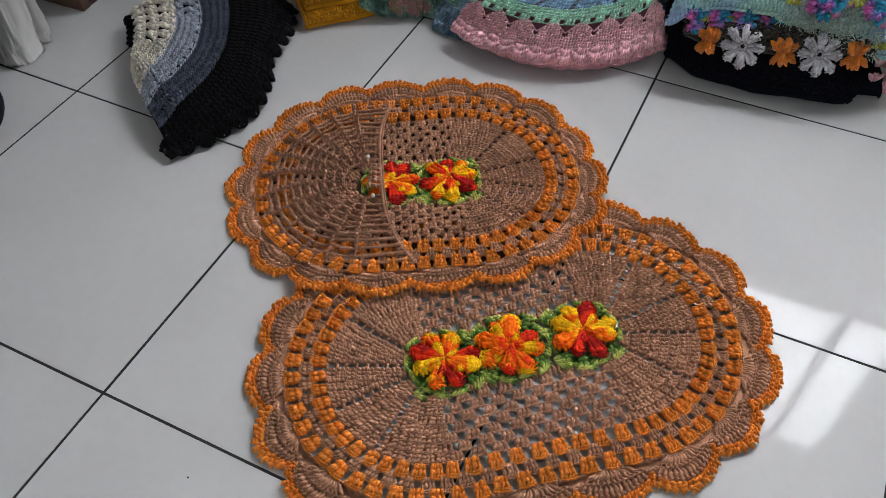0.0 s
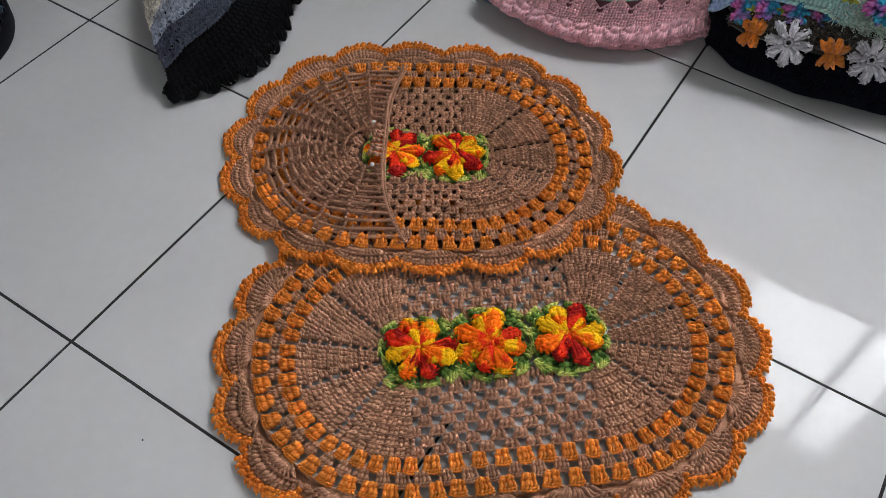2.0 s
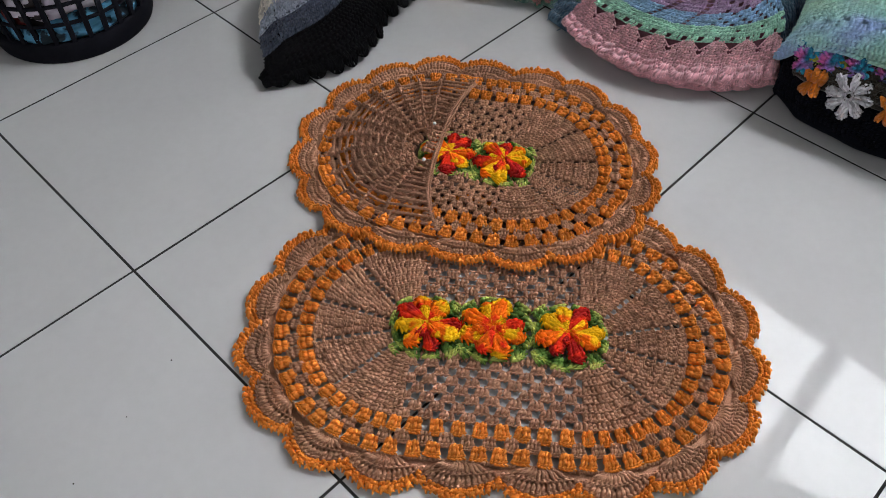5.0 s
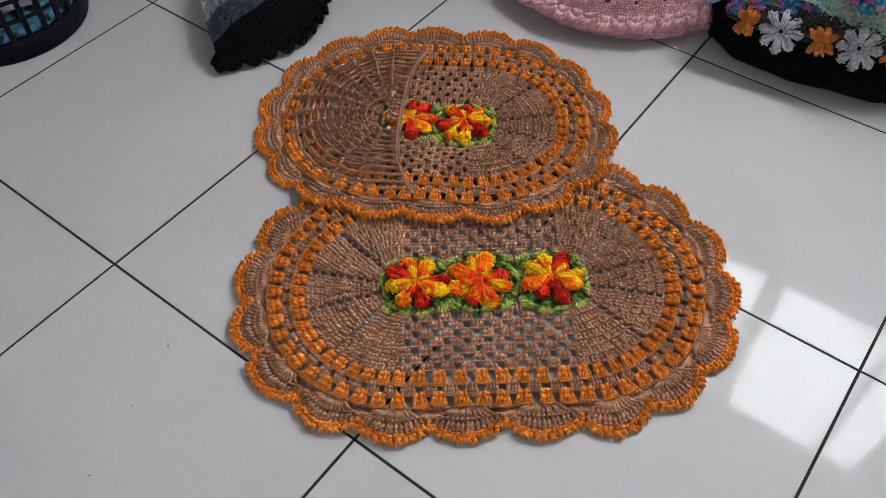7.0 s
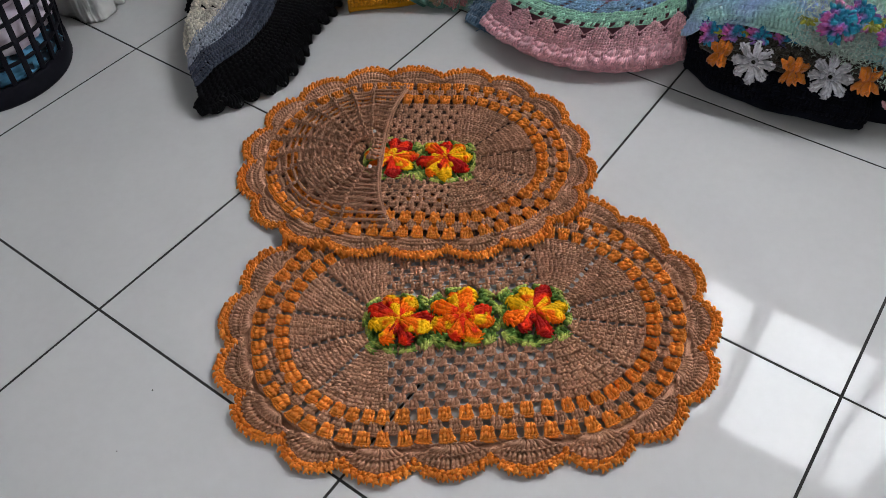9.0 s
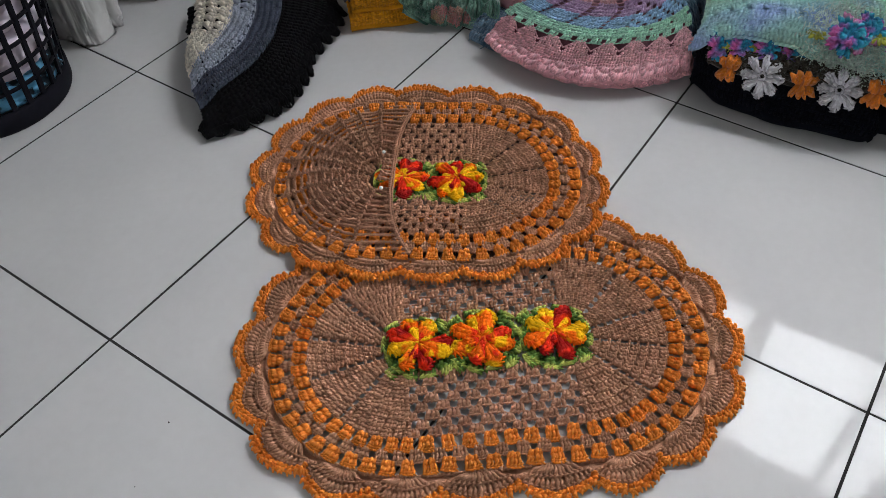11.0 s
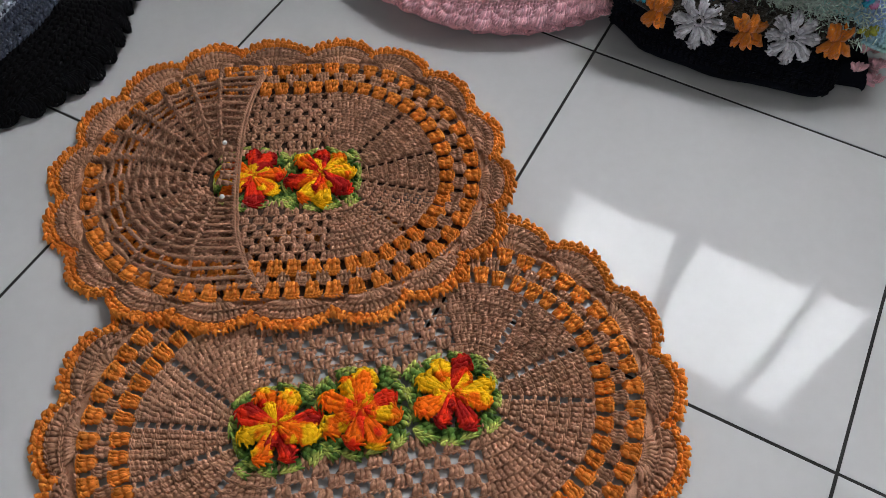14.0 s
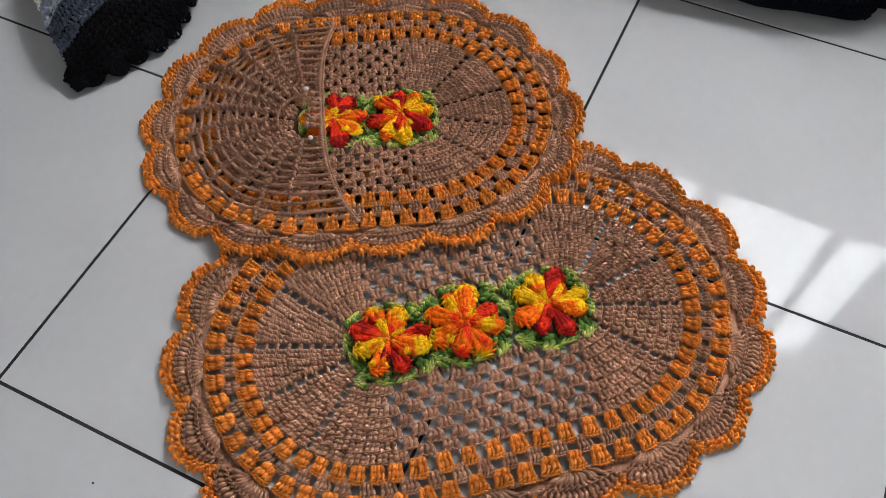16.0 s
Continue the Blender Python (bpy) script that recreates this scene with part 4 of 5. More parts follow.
def build_pastel_covers():
    cx, cy = 0.23, 1.19

    def shape(r_edge, z_edge, z_top, t0, t1, sway, grow=0.0):
        def S(u, v):
            r = 0.02 + v * (r_edge - 0.02 + grow * u) + 0.007 * (np.abs(np.sin(u * np.pi * 11 + z_edge * 60)) - 0.6) * smooth(0.86, 1.0, v)
            hi = interp(r, [0.0, 0.12, 0.18, 0.235, 0.28], [60, 40, 2, -15, t1])
            th = np.radians(t0 + (hi - t0) * u)
            z = z_top - (z_top - z_edge) * smooth(0.215, r_edge + 0.004, r) ** 1.2
            z = z + sway * wave(r * 1.2 + z_edge * 30, th * 0.6, z_edge * 200) * (0.3 + v)
            return np.stack([cx + r * np.cos(th), cy + r * np.sin(th), z], -1)
        return S

    # three pink-edged covers below, then the one on top whose rings show
    for k, (re, ze, zt) in enumerate(((0.244, 0.006, 0.028), (0.256, 0.014, 0.042), (0.264, 0.025, 0.058))):
        root = thing("folded_pink_cover", "folded pink-edged crochet cover in a stack", "crochet cover", group="stack of folded pink-edged covers")
        S = shape(re, ze, zt, -117 + k, -22 + 2 * k, 0.0012, 0.022)
        body("cover_body", S, ROSE, root, 36, 16, 0.003, floor_z=max(0.002, ze - 0.01))
        y = Yarn(True)
        band(y, S, 0.86, 0.95, 2, 0.0048, 0.005)
        shells(y, S, 0.945, 1.03, 15 + k, 0.0060, 0.0046, lift=0.001, base=0.5)
        y.mesh("pink_border", PINK, root)
    root = thing("folded_pastel_cover", "folded round crochet cover with pastel rings and pink border", "crochet cover", group="stack of folded pink-edged covers")
    S = shape(0.284, 0.036, 0.094, -119, -24, 0.0012, -0.004)

    def vv(r):
        return (r - 0.02) / 0.264

    # body coloured dark so that the gaps in rings and border look shaded
    body("cover_body", S, SHADE_PLUM, root, 40, 24, 0.0065, floor_z=0.030, v1=0.97)
    body("border_ground", S, PINK, root, 50, 8, 0.0025, floor_z=0.028, v0=vv(0.2515), v1=1.01, drop=0.004)

    def holed(y, r0, r1, holes, half):
        """One row of trebles with square gaps at the places along it that holes names."""
        length = np.radians(95) * r1
        cuts = [0.0] + [k for h in sorted(holes) for k in (h - half / length, h + half / length)] + [1.0]
        for a, b in zip(cuts[::2], cuts[1::2]):
            if b - a > 0.004 / length:
                band(y, S, vv(r0), vv(r1), 1, 0.0056, 0.0062, max(a, 0.0), min(b, 1.0))

    row = 0
    for name, mat, r0, r1, rows in (("rose_ring", ROSE, 0.03, 0.105, 6), ("mauve_ring", MAUVE, 0.105, 0.155, 4), ("blue_ring", SKY, 0.155, 0.197, 4), ("green_ring", MINT, 0.197, 0.236, 4)):
        y = Yarn(True)
        for j in range(rows):
            a, b = r0 + (r1 - r0) * j / rows, r0 + (r1 - r0) * (j + 1) / rows
            row += 1
            if name == "green_ring":
                holes = np.arange(0.06, 0.98, 0.068) if j == rows - 1 else [0.74 + 0.12 * k for k in range(3)] if j == 1 else []
            else:
                step = 0.030 / (np.radians(95) * b)
                holes = [0.13, 0.30, 0.47] + list(np.arange(0.60 + (0.5 * step if row % 2 else 0.0), 0.99, step))
            holed(y, a, b, holes, 0.0042)
            y.rope(S(np.linspace(0, 1, 50), np.full(50, vv(b))) + [0, 0, 0.0012], 0.0015, sides=4, pitch=0.007)
        y.mesh(name, mat, root)
    y = Yarn(True)
    y.post = LONG_POST
    n = 8
    for k in range(n):
        m = (k + 0.5) / n
        for v0, v1, half in ((0.2345, 0.2395, 0.20), (0.2395, 0.2450, 0.31), (0.2450, 0.2510, 0.42), (0.2510, 0.2575, 0.5), (0.2575, 0.2640, 0.5)):
            band(y, S, vv(v0), vv(v1), 1, 0.0052, 0.0064, m - half / n, m + half / n)
        t = np.linspace(-1, 1, 21)
        y.rope(S(m + t * 0.5 / n, vv(0.2335 + 0.0150 * np.abs(t) ** 1.1)) + [0, 0, 0.0025], 0.0018, sides=4, pitch=0.007)
    band(y, S, vv(0.2640), vv(0.2720), 1, 0.0056, 0.0062)
    shells(y, S, vv(0.266), vv(0.290), 16, 0.0056, 0.0050, lift=0.0025, base=0.45)
    y.rope(S(np.linspace(0, 1, 60), np.full(60, vv(0.2640))) + [0, 0, 0.003], 0.0018, sides=4)
    y.mesh("pink_border", PINK, root, "pink shell border")

    root = thing("teal_frilled_cover", "folded teal-blue crochet cover with a frilled edge", "crochet cover")

    def T(u, v):
        p0, p1 = np.array([0.462, 1.135]), np.array([0.395, 1.42])
        q = p0 + (p1 - p0) * u[..., None]
        w = np.array([-0.12, 0.02]) * (1 - v[..., None]) + np.array([0.004, 0.0]) + 0.006 * np.sin(u[..., None] * 55)
        z = 0.086 - 0.05 * smooth(0.72, 1.0, v) + 0.006 * np.sin(u * 60) * v
        return np.concatenate([q + w, z[..., None]], -1)

    body("cover_body", T, TEAL, root, 50, 10, 0.003)
    y = Yarn(True)
    band(y, T, 0.55, 1.0, 7, 0.005, 0.005)
    shells(y, T, 0.97, 1.07, 15, 0.0040, 0.0044)
    y.mesh("frill", TEAL, root)

    root = thing("blue_fringed_cover", "dark blue fluffy corner of a cover under the stack", "crochet cover")

    def B(u, v):
        x = 0.036 + 0.075 * u
        yy = 0.952 + 0.10 * v + 0.012 * (1 - u)
        z = 0.020 * smooth(0.0, 0.35, v) + 0.012 + 0 * u
        return np.stack([x, yy, z], -1)

    body("cover_body", B, TEAL, root, 12, 10, 0.002)
    y = Yarn(True)
    band(y, B, 0.0, 1.0, 8, 0.0065, 0.006)
    for _ in range(60):
        u, v = RNG.uniform(0, 1), RNG.uniform(0, 0.3)
        p = B(np.array([u]), np.array([v]))[0]
        d = np.array([RNG.uniform(-0.016, 0.004), RNG.uniform(-0.014, -0.002), RNG.uniform(-0.008, 0.004)])
        q = p + d
        q[2] = max(q[2], 0.002)
        y.rope([p, 0.5 * (p + q) + [0, 0, 0.002], q], 0.0009, strands=1, sides=3)
    y.mesh("fluffy_edge", TEAL, root)


def build_mustard_pile():
    m = pose(-0.203, 0.862, 0, 0, 0, 45)
    root = thing("folded_mustard_cover", "folded mustard-yellow ribbed crochet cover on the tiles", "crochet cover", m)

    def fold(x0, x1, z0, z1, y0, y1):
        def S(u, v):
            a = np.radians(-90 + 180 * np.minimum(v / 0.45, 1.0))
            h = (z1 - z0) / 2
            yy = np.where(v < 0.45, y0 + h * 0.9 - h * 0.9 * np.cos(a), y0 + h * 0.9 + (y1 - y0) * (v - 0.45) / 0.55)
            z = z0 + h + h * np.sin(a) + 0.0015 * np.sin(u * 9)
            return np.stack([x0 + (x1 - x0) * u, yy, z], -1)
        return S

    for x0, x1, z0, z1, y0, y1 in ((-0.004, 0.20, 0.001, 0.032, -0.012, 0.16), (0.004, 0.17, 0.034, 0.064, 0.002, 0.16)):
        S = fold(x0, x1, z0, z1, y0, y1)
        body("fold_body", S, MUSTARD, root, 24, 30, 0.003, floor_z=z0)
        y = Yarn(True)
        band(y, S, 0.02, 0.45, 6, 0.0066, 0.0066)
        band(y, S, 0.45, 1.0, 9, 0.0066, 0.0066)
        y.mesh("ribbed_fold", MUSTARD, root)

    root = thing("multicolour_cover", "folded multicolour crochet cover on the mustard one", "crochet cover", m)

    def M(u, v):
        x = 0.0 + 0.22 * u
        yy = 0.028 + 0.15 * v
        z = 0.068 + 0.022 * smooth(0.0, 0.25, v) + 0.003 * np.sin(u * 30) - 0.02 * smooth(0.7, 1.0, u)
        return np.stack([x, yy, z], -1)

    body("cover_body", M, MULTI, root, 24, 12, 0.003, floor_z=0.062)
    y = Yarn(True)
    band(y, M, 0.0, 1.0, 9, 0.0075, 0.007, grouped=True)
    fringe(y, lambda u, v: M(u, 1 - v), 1.0, 20, 0.014, 0.008, 0.006)
    y.mesh("multicolour_ground", MULTI, root)

    root = thing("sea_green_ruffled_cover", "sea-green ruffled crochet cover with a sunset-coloured underside", "crochet cover")

    def G(u, v):
        fx, fy = interp(u, [0, 0.4, 0.65, 1], [-0.112, -0.040, 0.002, 0.066]), interp(u, [0, 0.4, 0.65, 1], [0.930, 0.962, 0.990, 1.022])
        low = interp(u, [0, 0.35, 0.6, 1], [0.040, 0.022, 0.009, 0.012])
        h = np.maximum(1 - v, 0.0) + 0.06 * np.minimum(1 - v, 0.0) + 1e-5
        h = np.maximum(h, 1e-5)
        back = 0.085 * h - (0.009 * np.sin(u * 34) + 0.005 * np.sin(u * 71 + v * 9)) * smooth(0.1, 0.6, v) * smooth(1.15, 0.9, v)
        z = low + (0.088 - low) * h ** 0.8 + 0.007 * np.sin(u * 34 + 1.5 + 7 * v) * smooth(1.0, 0.6, v)
        return np.stack([fx - 0.47 * back, fy + 0.88 * back, z], -1)

    body("cover_body", G, SEAGREEN, root, 90, 24, 0.004, tuck=0.4)
    y = Yarn(True)
    band(y, G, 0.0, 1.02, 11, 0.0060, 0.0056)
    shells(y, G, 0.10, 0.34, 8, 0.0062, 0.0066, lift=0.010)
    shells(y, G, 0.36, 0.58, 9, 0.0062, 0.0066, lift=0.012)
    shells(y, G, 0.62, 0.82, 9, 0.0062, 0.0066, 0.0, 0.35, lift=0.010)
    shells(y, G, 0.62, 0.82, 6, 0.0062, 0.0066, 0.72, 1.0, lift=0.010)
    shells(y, G, 0.93, 1.0, 10, 0.0042, 0.0046, 0.0, 0.3, 0.002)
    shells(y, G, 0.93, 1.0, 8, 0.0042, 0.0046, 0.75, 1.0, 0.002)
    y.mesh("ruffle", SEAGREEN, root)
    y = Yarn(True)
    band(y, lambda u, v: G(u, v) + normals(G, u, v) * 0.004, 0.70, 0.98, 5, 0.0042, 0.0045, 0.33, 0.76)
    y.mesh("sunset_edge", SUNSET, root, "sunset-coloured lower edge")

    root = thing("rose_frilled_cover", "folded rose crochet cover with frilled edge", "crochet cover")

    def P(u, v):
        return np.stack([0.05 + 0.085 * u, 1.15 - 0.085 * v + 0.03 * u, 0.080 - 0.02 * smooth(0.6, 1, v) + 0.004 * np.sin(u * 25) * v], -1)

    body("cover_body", P, ROSE, root, 20, 10, 0.003)
    y = Yarn(True)
    band(y, P, 0.0, 1.0, 9, 0.005, 0.0055)
    shells(y, P, 0.94, 1.16, 7)
    y.mesh("frill", PINK, root)


def crochet_flower(root, name, m, petals, material, size, label=""):
    """A flat eight-petalled flower with ribbed petals."""
    y = Yarn(True)
    y.post = POST
    for k in range(petals):
        th = 2 * np.pi * k / petals + RNG.uniform(-0.06, 0.06)
        d, t = np.array([math.cos(th), math.sin(th), 0]), np.array([-math.sin(th), math.cos(th), 0])
        ln = RNG.uniform(0.92, 1.08)
        fat = 0.92 * math.sin(math.pi / petals)
        for j in np.linspace(-1, 1, 4):
            a = d * 0.24 + t * j * 0.08
            b = d * ln * (0.93 - 0.10 * j * j) + t * j * fat * 0.42
            a[2], b[2] = 0.06, 0.12 - 0.06 * abs(j)
            y.posts([a * size], [b * size], fat * 0.52 * size, 0.20 * size)
        for j in np.linspace(-1, 1, 4):
            c = d * ln * (0.92 - 0.14 * j * j) + t * j * fat * 0.50 + np.array([0, 0, 0.03])
            y.knots([c * size], [t - d * 0.5 * j], 0.11 * size, 0.15 * size, swing=0.3)
    th = np.linspace(0, 2 * np.pi, 16, endpoint=False)
    y.rope(np.stack([0.15 * np.cos(th), 0.15 * np.sin(th), np.full(16, 0.16)], -1) * size, 0.07 * size, closed=True, pitch=0.2 * size)
    f = y.mesh(name, material, root, label)
    f.matrix_local = m
    return f


def yarn_knot(root, name, m, material, size, label=""):
    """A chunky raised flower: fat knotted petals heaped in two layers."""
    y = Yarn()
    y.post = LONG_POST
    for layer, n in ((0, 7), (1, 5)):
        for k in range(n):
            th = 2 * np.pi * (k + 0.4 * layer) / n + RNG.uniform(-0.2, 0.2)
            d, t = np.array([math.cos(th), math.sin(th), 0]), np.array([-math.sin(th), math.cos(th), 0])
            ln, up = RNG.uniform(0.85, 1.1) * (1 - 0.35 * layer), RNG.uniform(0.05, 0.3)
            for j in (-1, 0, 1):
                a = d * 0.10 + [0, 0, 0.12 + 0.18 * layer]
                b = d * ln * (1 - 0.10 * abs(j)) + t * j * 0.22 + [0, 0, up + 0.22 * layer]
                y.posts([a * size], [b * size], 0.25 * size, 0.30 * size, jitter=0.2)
    f = y.mesh(name, material, root, label)
    f.matrix_local = m
    return f


def build_blanket_stack():
    m = pose(0.70, 1.04, 0, 0, 0, 17)

    def slab(x0, x1, front, back, z0, z1, bow=0.0, ends=0.35):
        def S(u, v):
            h = (z1 - z0) / 2
            a = np.radians(-90 + 180 * np.minimum(v / 0.4, 1.0))
            x = x0 + (x1 - x0) * u
            f = front(x)
            e = 1 - (np.abs(2 * u - 1) ** 8) * ends
            yy = np.where(v < 0.4, f + h * 0.7 - h * 0.7 * np.cos(a), f + h * 0.7 + (back - f) * (v - 0.4) / 0.6)
            z = z0 + (h + h * np.sin(a)) * e + bow * wave(x * 2, v, z0 * 90)
            return np.stack([x, yy, z], -1)
        return S

    navy = thing("folded_navy_blanket", "thick folded navy-black crochet blanket under the stack", "blanket", m, group="stack of folded blankets")
    S = slab(-0.185, 0.150, lambda x: interp(x, [-0.19, -0.13, -0.02, 0.13, 0.15], [0.088, 0.020, -0.015, -0.028, -0.016]), 0.30, 0.001, 0.080, 0.0015)
    body("blanket_body", S, NAVY, navy, 40, 36, 0.003)
    y = Yarn(True)
    band(y, S, 0.03, 0.4, 8, 0.0085, 0.0045)
    band(y, S, 0.4, 0.6, 4, 0.0085, 0.005)
    y.mesh("navy_stitches", NAVY, navy)

    tail = thing("pink_dotted_cover", "navy cover with pink crochet clusters sticking out", "crochet cover", m)
    S2 = slab(0.13, 0.208, lambda x: 0.012 + 0.0 * x, 0.12, 0.001, 0.050, 0.001)
    body("cover_body", S2, NAVY, tail, 16, 20, 0.003)
    for u, v in ((0.55, 0.14), (0.9, 0.08), (0.62, 0.30), (0.96, 0.26), (1.0, 0.42), (0.75, 0.45), (0.98, 0.6)):
        y = Yarn(True)
        p = S2(np.array([u]), np.array([v]))[0]
        n = normals(S2, np.array([u]), np.array([v]))[0]
        for k in np.linspace(-1, 1, 4):
            q = p + np.array([0.013 * k, -0.003, 0.020 - 0.004 * abs(k)])
            y.posts([p + n * 0.003 + [0.003 * k, 0, 0]], [q + n * 0.004], 0.0085, 0.009, n)
        y.mesh("pink_cluster", PINK, tail, "pink crochet cluster")
    y = Yarn(True)
    for z in (0.008, 0.016, 0.024):
        y.posts([(0.205, 0.02 + z, z), (0.207, 0.03 + z, z)], [(0.221, 0.012 + z, z * 0.8), (0.221, 0.03 + z, z)], 0.009, 0.009)
    y.mesh("pink_fringe", PINK, tail, "pink crochet fringe")

    strip = thing("flower_square_blanket", "folded dark blanket edged with white flowers and rust squares", "blanket", m, group="stack of folded blankets")
    S3 = slab(-0.165, 0.160, lambda x: interp(x, [-0.17, -0.13, 0.0, 0.16], [0.05, 0.022, 0.004, 0.012]), 0.30, 0.080, 0.128, 0.001)
    body("blanket_body", S3, KHAKI, strip, 36, 30, 0.003, floor_z=0.078)
    y = Yarn(True)
    band(y, S3, 0.05, 0.6, 9, 0.0085, 0.0065, grouped=True)
    y.mesh("khaki_ground", KHAKI, strip)

    def on_front(x, z, size, lean=62):
        return pose(x, float(interp(x, [-0.17, -0.13, 0.0, 0.16], [0.047, 0.018, -0.002, 0.006])) , z, lean, 0, float(interp(x, [-0.13, 0.0, 0.16], [-12, 0, 3])))

    for x in (-0.066, 0.066):
        crochet_flower(strip, "white_flower", on_front(x, 0.098, 1) , 8, WHITE_YARN, 0.041, "white crochet flower")
    for x, sc in ((-0.126, 0.8), (0.003, 1.0), (0.128, 0.9)):
        y = Yarn(True)
        for sgn in (1, -1):
            k = np.linspace(-1, 1, 5)
            y.posts(np.stack([k * 0.007, np.full(5, 0.001 * sgn), np.full(5, 0.003)], -1), np.stack([k * 0.020 * sc, 0.024 * sgn * (1 - 0.18 * k * k), RNG.uniform(0.001, 0.005, 5)], -1), 0.0125, 0.010, jitter=0.3)
            y.loops(np.stack([k * 0.014 * sc, np.full(5, 0.014 * sgn), np.full(5, 0.003)], -1), np.tile([0.008, 0.001 * sgn, 0], (5, 1)), 0.003, 0.008)
        r = y.mesh("rust_square", RUST, strip, "rust-orange crochet square")
        r.matrix_local = on_front(x, 0.099, 1)

    candy = thing("candy_flower_blanket", "folded crochet blanket with pink, purple and turquoise flowers", "blanket", m, group="stack of folded blankets")
    S4 = slab(-0.150, 0.150, lambda x: interp(x, [-0.18, -0.15, 0.0, 0.15], [0.065, 0.046, 0.046, 0.05]), 0.30, 0.128, 0.152, 0.001)
    body("blanket_body", S4, KHAKI, candy, 30, 24, 0.003, floor_z=0.126)
    y = Yarn(True)
    band(y, S4, 0.05, 0.5, 4, 0.0085, 0.0065, grouped=True)
    y.mesh("khaki_ground", KHAKI, candy)
    for x, z, sz, mat in ((-0.152, 0.122, 0.030, CANDY), (-0.112, 0.128, 0.028, CANDY), (-0.064, 0.128, 0.031, CANDY), (-0.018, 0.124, 0.028, CANDY), (-0.132, 0.126, 0.020, LIME), (-0.088, 0.126, 0.018, LIME), (-0.040, 0.122, 0.018, LIME)):
        yarn_knot(candy, "candy_flower", pose(x, 0.044, z, 55, 0, RNG.uniform(0, 40)), mat, sz, "pink and turquoise crochet flower")

    pastel = thing("folded_pastel_blanket", "folded pastel blue and green crochet blanket on top", "blanket", m, group="stack of folded blankets")

    def S5(u, v):
        x0 = -0.203 + 0.443 * u
        x = x0
        f = interp(x, [-0.215, -0.18, -0.09, 0.0, 0.10, 0.20, 0.24], [0.050, 0.042, 0.040, 0.034, 0.018, 0.010, 0.026])
        yy = f + 0.003 * np.sin(np.pi * np.minimum(v / 0.12, 1.0)) * -1 + (0.315 - f) * smooth(0.0, 1.15, v) ** 0.8
        top = interp(x, [-0.215, -0.19, -0.13, 0.0, 0.10, 0.165, 0.20, 0.24], [0.122, 0.150, 0.180, 0.182, 0.168, 0.150, 0.118, 0.102])
        low = interp(x, [-0.215, -0.195, -0.17, -0.13, -0.03, 0.02, 0.10, 0.165, 0.20, 0.24], [0.098, 0.110, 0.140, 0.150, 0.148, 0.130, 0.112, 0.096, 0.084, 0.082])
        z = low + (top - low) * smooth(-0.02, 0.2, v) + 0.002 * wave(x * 1.4, v * 0.5, 5.0)
        x = x0 + 0.018 * np.clip(1 - u, 0, 1) ** 4 * smooth(0.0, 0.25, v)
        return np.stack([x, yy, z], -1)

    body("blanket_body", S5, PASTEL, pastel, 50, 30, 0.004, floor_z=0.05, drop=0.002, v0=0.004, u0=0.006, u1=0.994)
    hem = Yarn(True)
    hem.rope(S5(np.linspace(0.0, 1.0, 80), np.full(80, 0.012)), 0.0042, pitch=0.009)
    hem.mesh("rolled_hem", PASTEL, pastel)
    y = Yarn(True)
    band(y, S5, 0.0, 0.22, 6, 0.0072, 0.0062)
    for a, b, k in ((0.225, 0.27, 0), (0.275, 0.50, 1), (0.50, 1.0, 2)):
        if k == 0:
            band(y, S5, a, b, 1, 0.0074, 0.0066, grouped=True)
        else:
            band(y, S5, a, b, 6 + 6 * (k - 1), 0.0070, 0.0056)
    y.mesh("pastel_stitches", PASTEL, pastel)
    y = Yarn(True)
    for _ in range(4200):
        u, v = RNG.normal(0.60, 0.075), abs(RNG.normal(0.10, 0.16))
        if RNG.uniform() < 0.35:
            u, v = RNG.uniform(0.55, 0.86), abs(RNG.normal(0.22, 0.12))
        p = S5(np.array([u]), np.array([v]))[0]
        n = normals(S5, np.array([u]), np.array([v]))[0]
        d = n * RNG.uniform(0.2, 1.0) + RNG.normal(0, 0.7, 3)
        d = d / np.linalg.norm(d) * RNG.uniform(0.008, 0.022)
        mid = p + d * 0.55 + RNG.normal(0, 0.003, 3)
        y.rope([p, mid, p + d], 0.0009, strands=1, sides=3, step=0.005)
    y.mesh("mint_fluff", FLUFF, pastel, "fluffy mint eyelash yarn")
    for x, yy, z, sz, tilt in ((0.052, 0.036, 0.182, 0.040, 34), (0.088, 0.070, 0.184, 0.032, 24), (0.140, 0.040, 0.166, 0.030, 36), (0.150, 0.080, 0.166, 0.026, 20)):
        yarn_knot(pastel, "candy_flower", pose(x, yy, z - 0.006, tilt, 6, RNG.uniform(0, 60)), CANDY, sz, "raised pink and turquoise crochet flower")
    for x, yy, z in ((0.108, 0.046, 0.172), (0.122, 0.070, 0.168), (0.005, 0.050, 0.165), (0.165, 0.018, 0.108)):
        y = Yarn(True)
        for k in np.linspace(0, 6.28, 9):
            p = np.array([x, yy, z])
            y.posts([p], [p + [0.017 * math.cos(k), 0.017 * math.sin(k), 0.002]], 0.008, 0.011)
        y.mesh("lime_leaf", LIME, pastel, "lime-green crochet leaf")


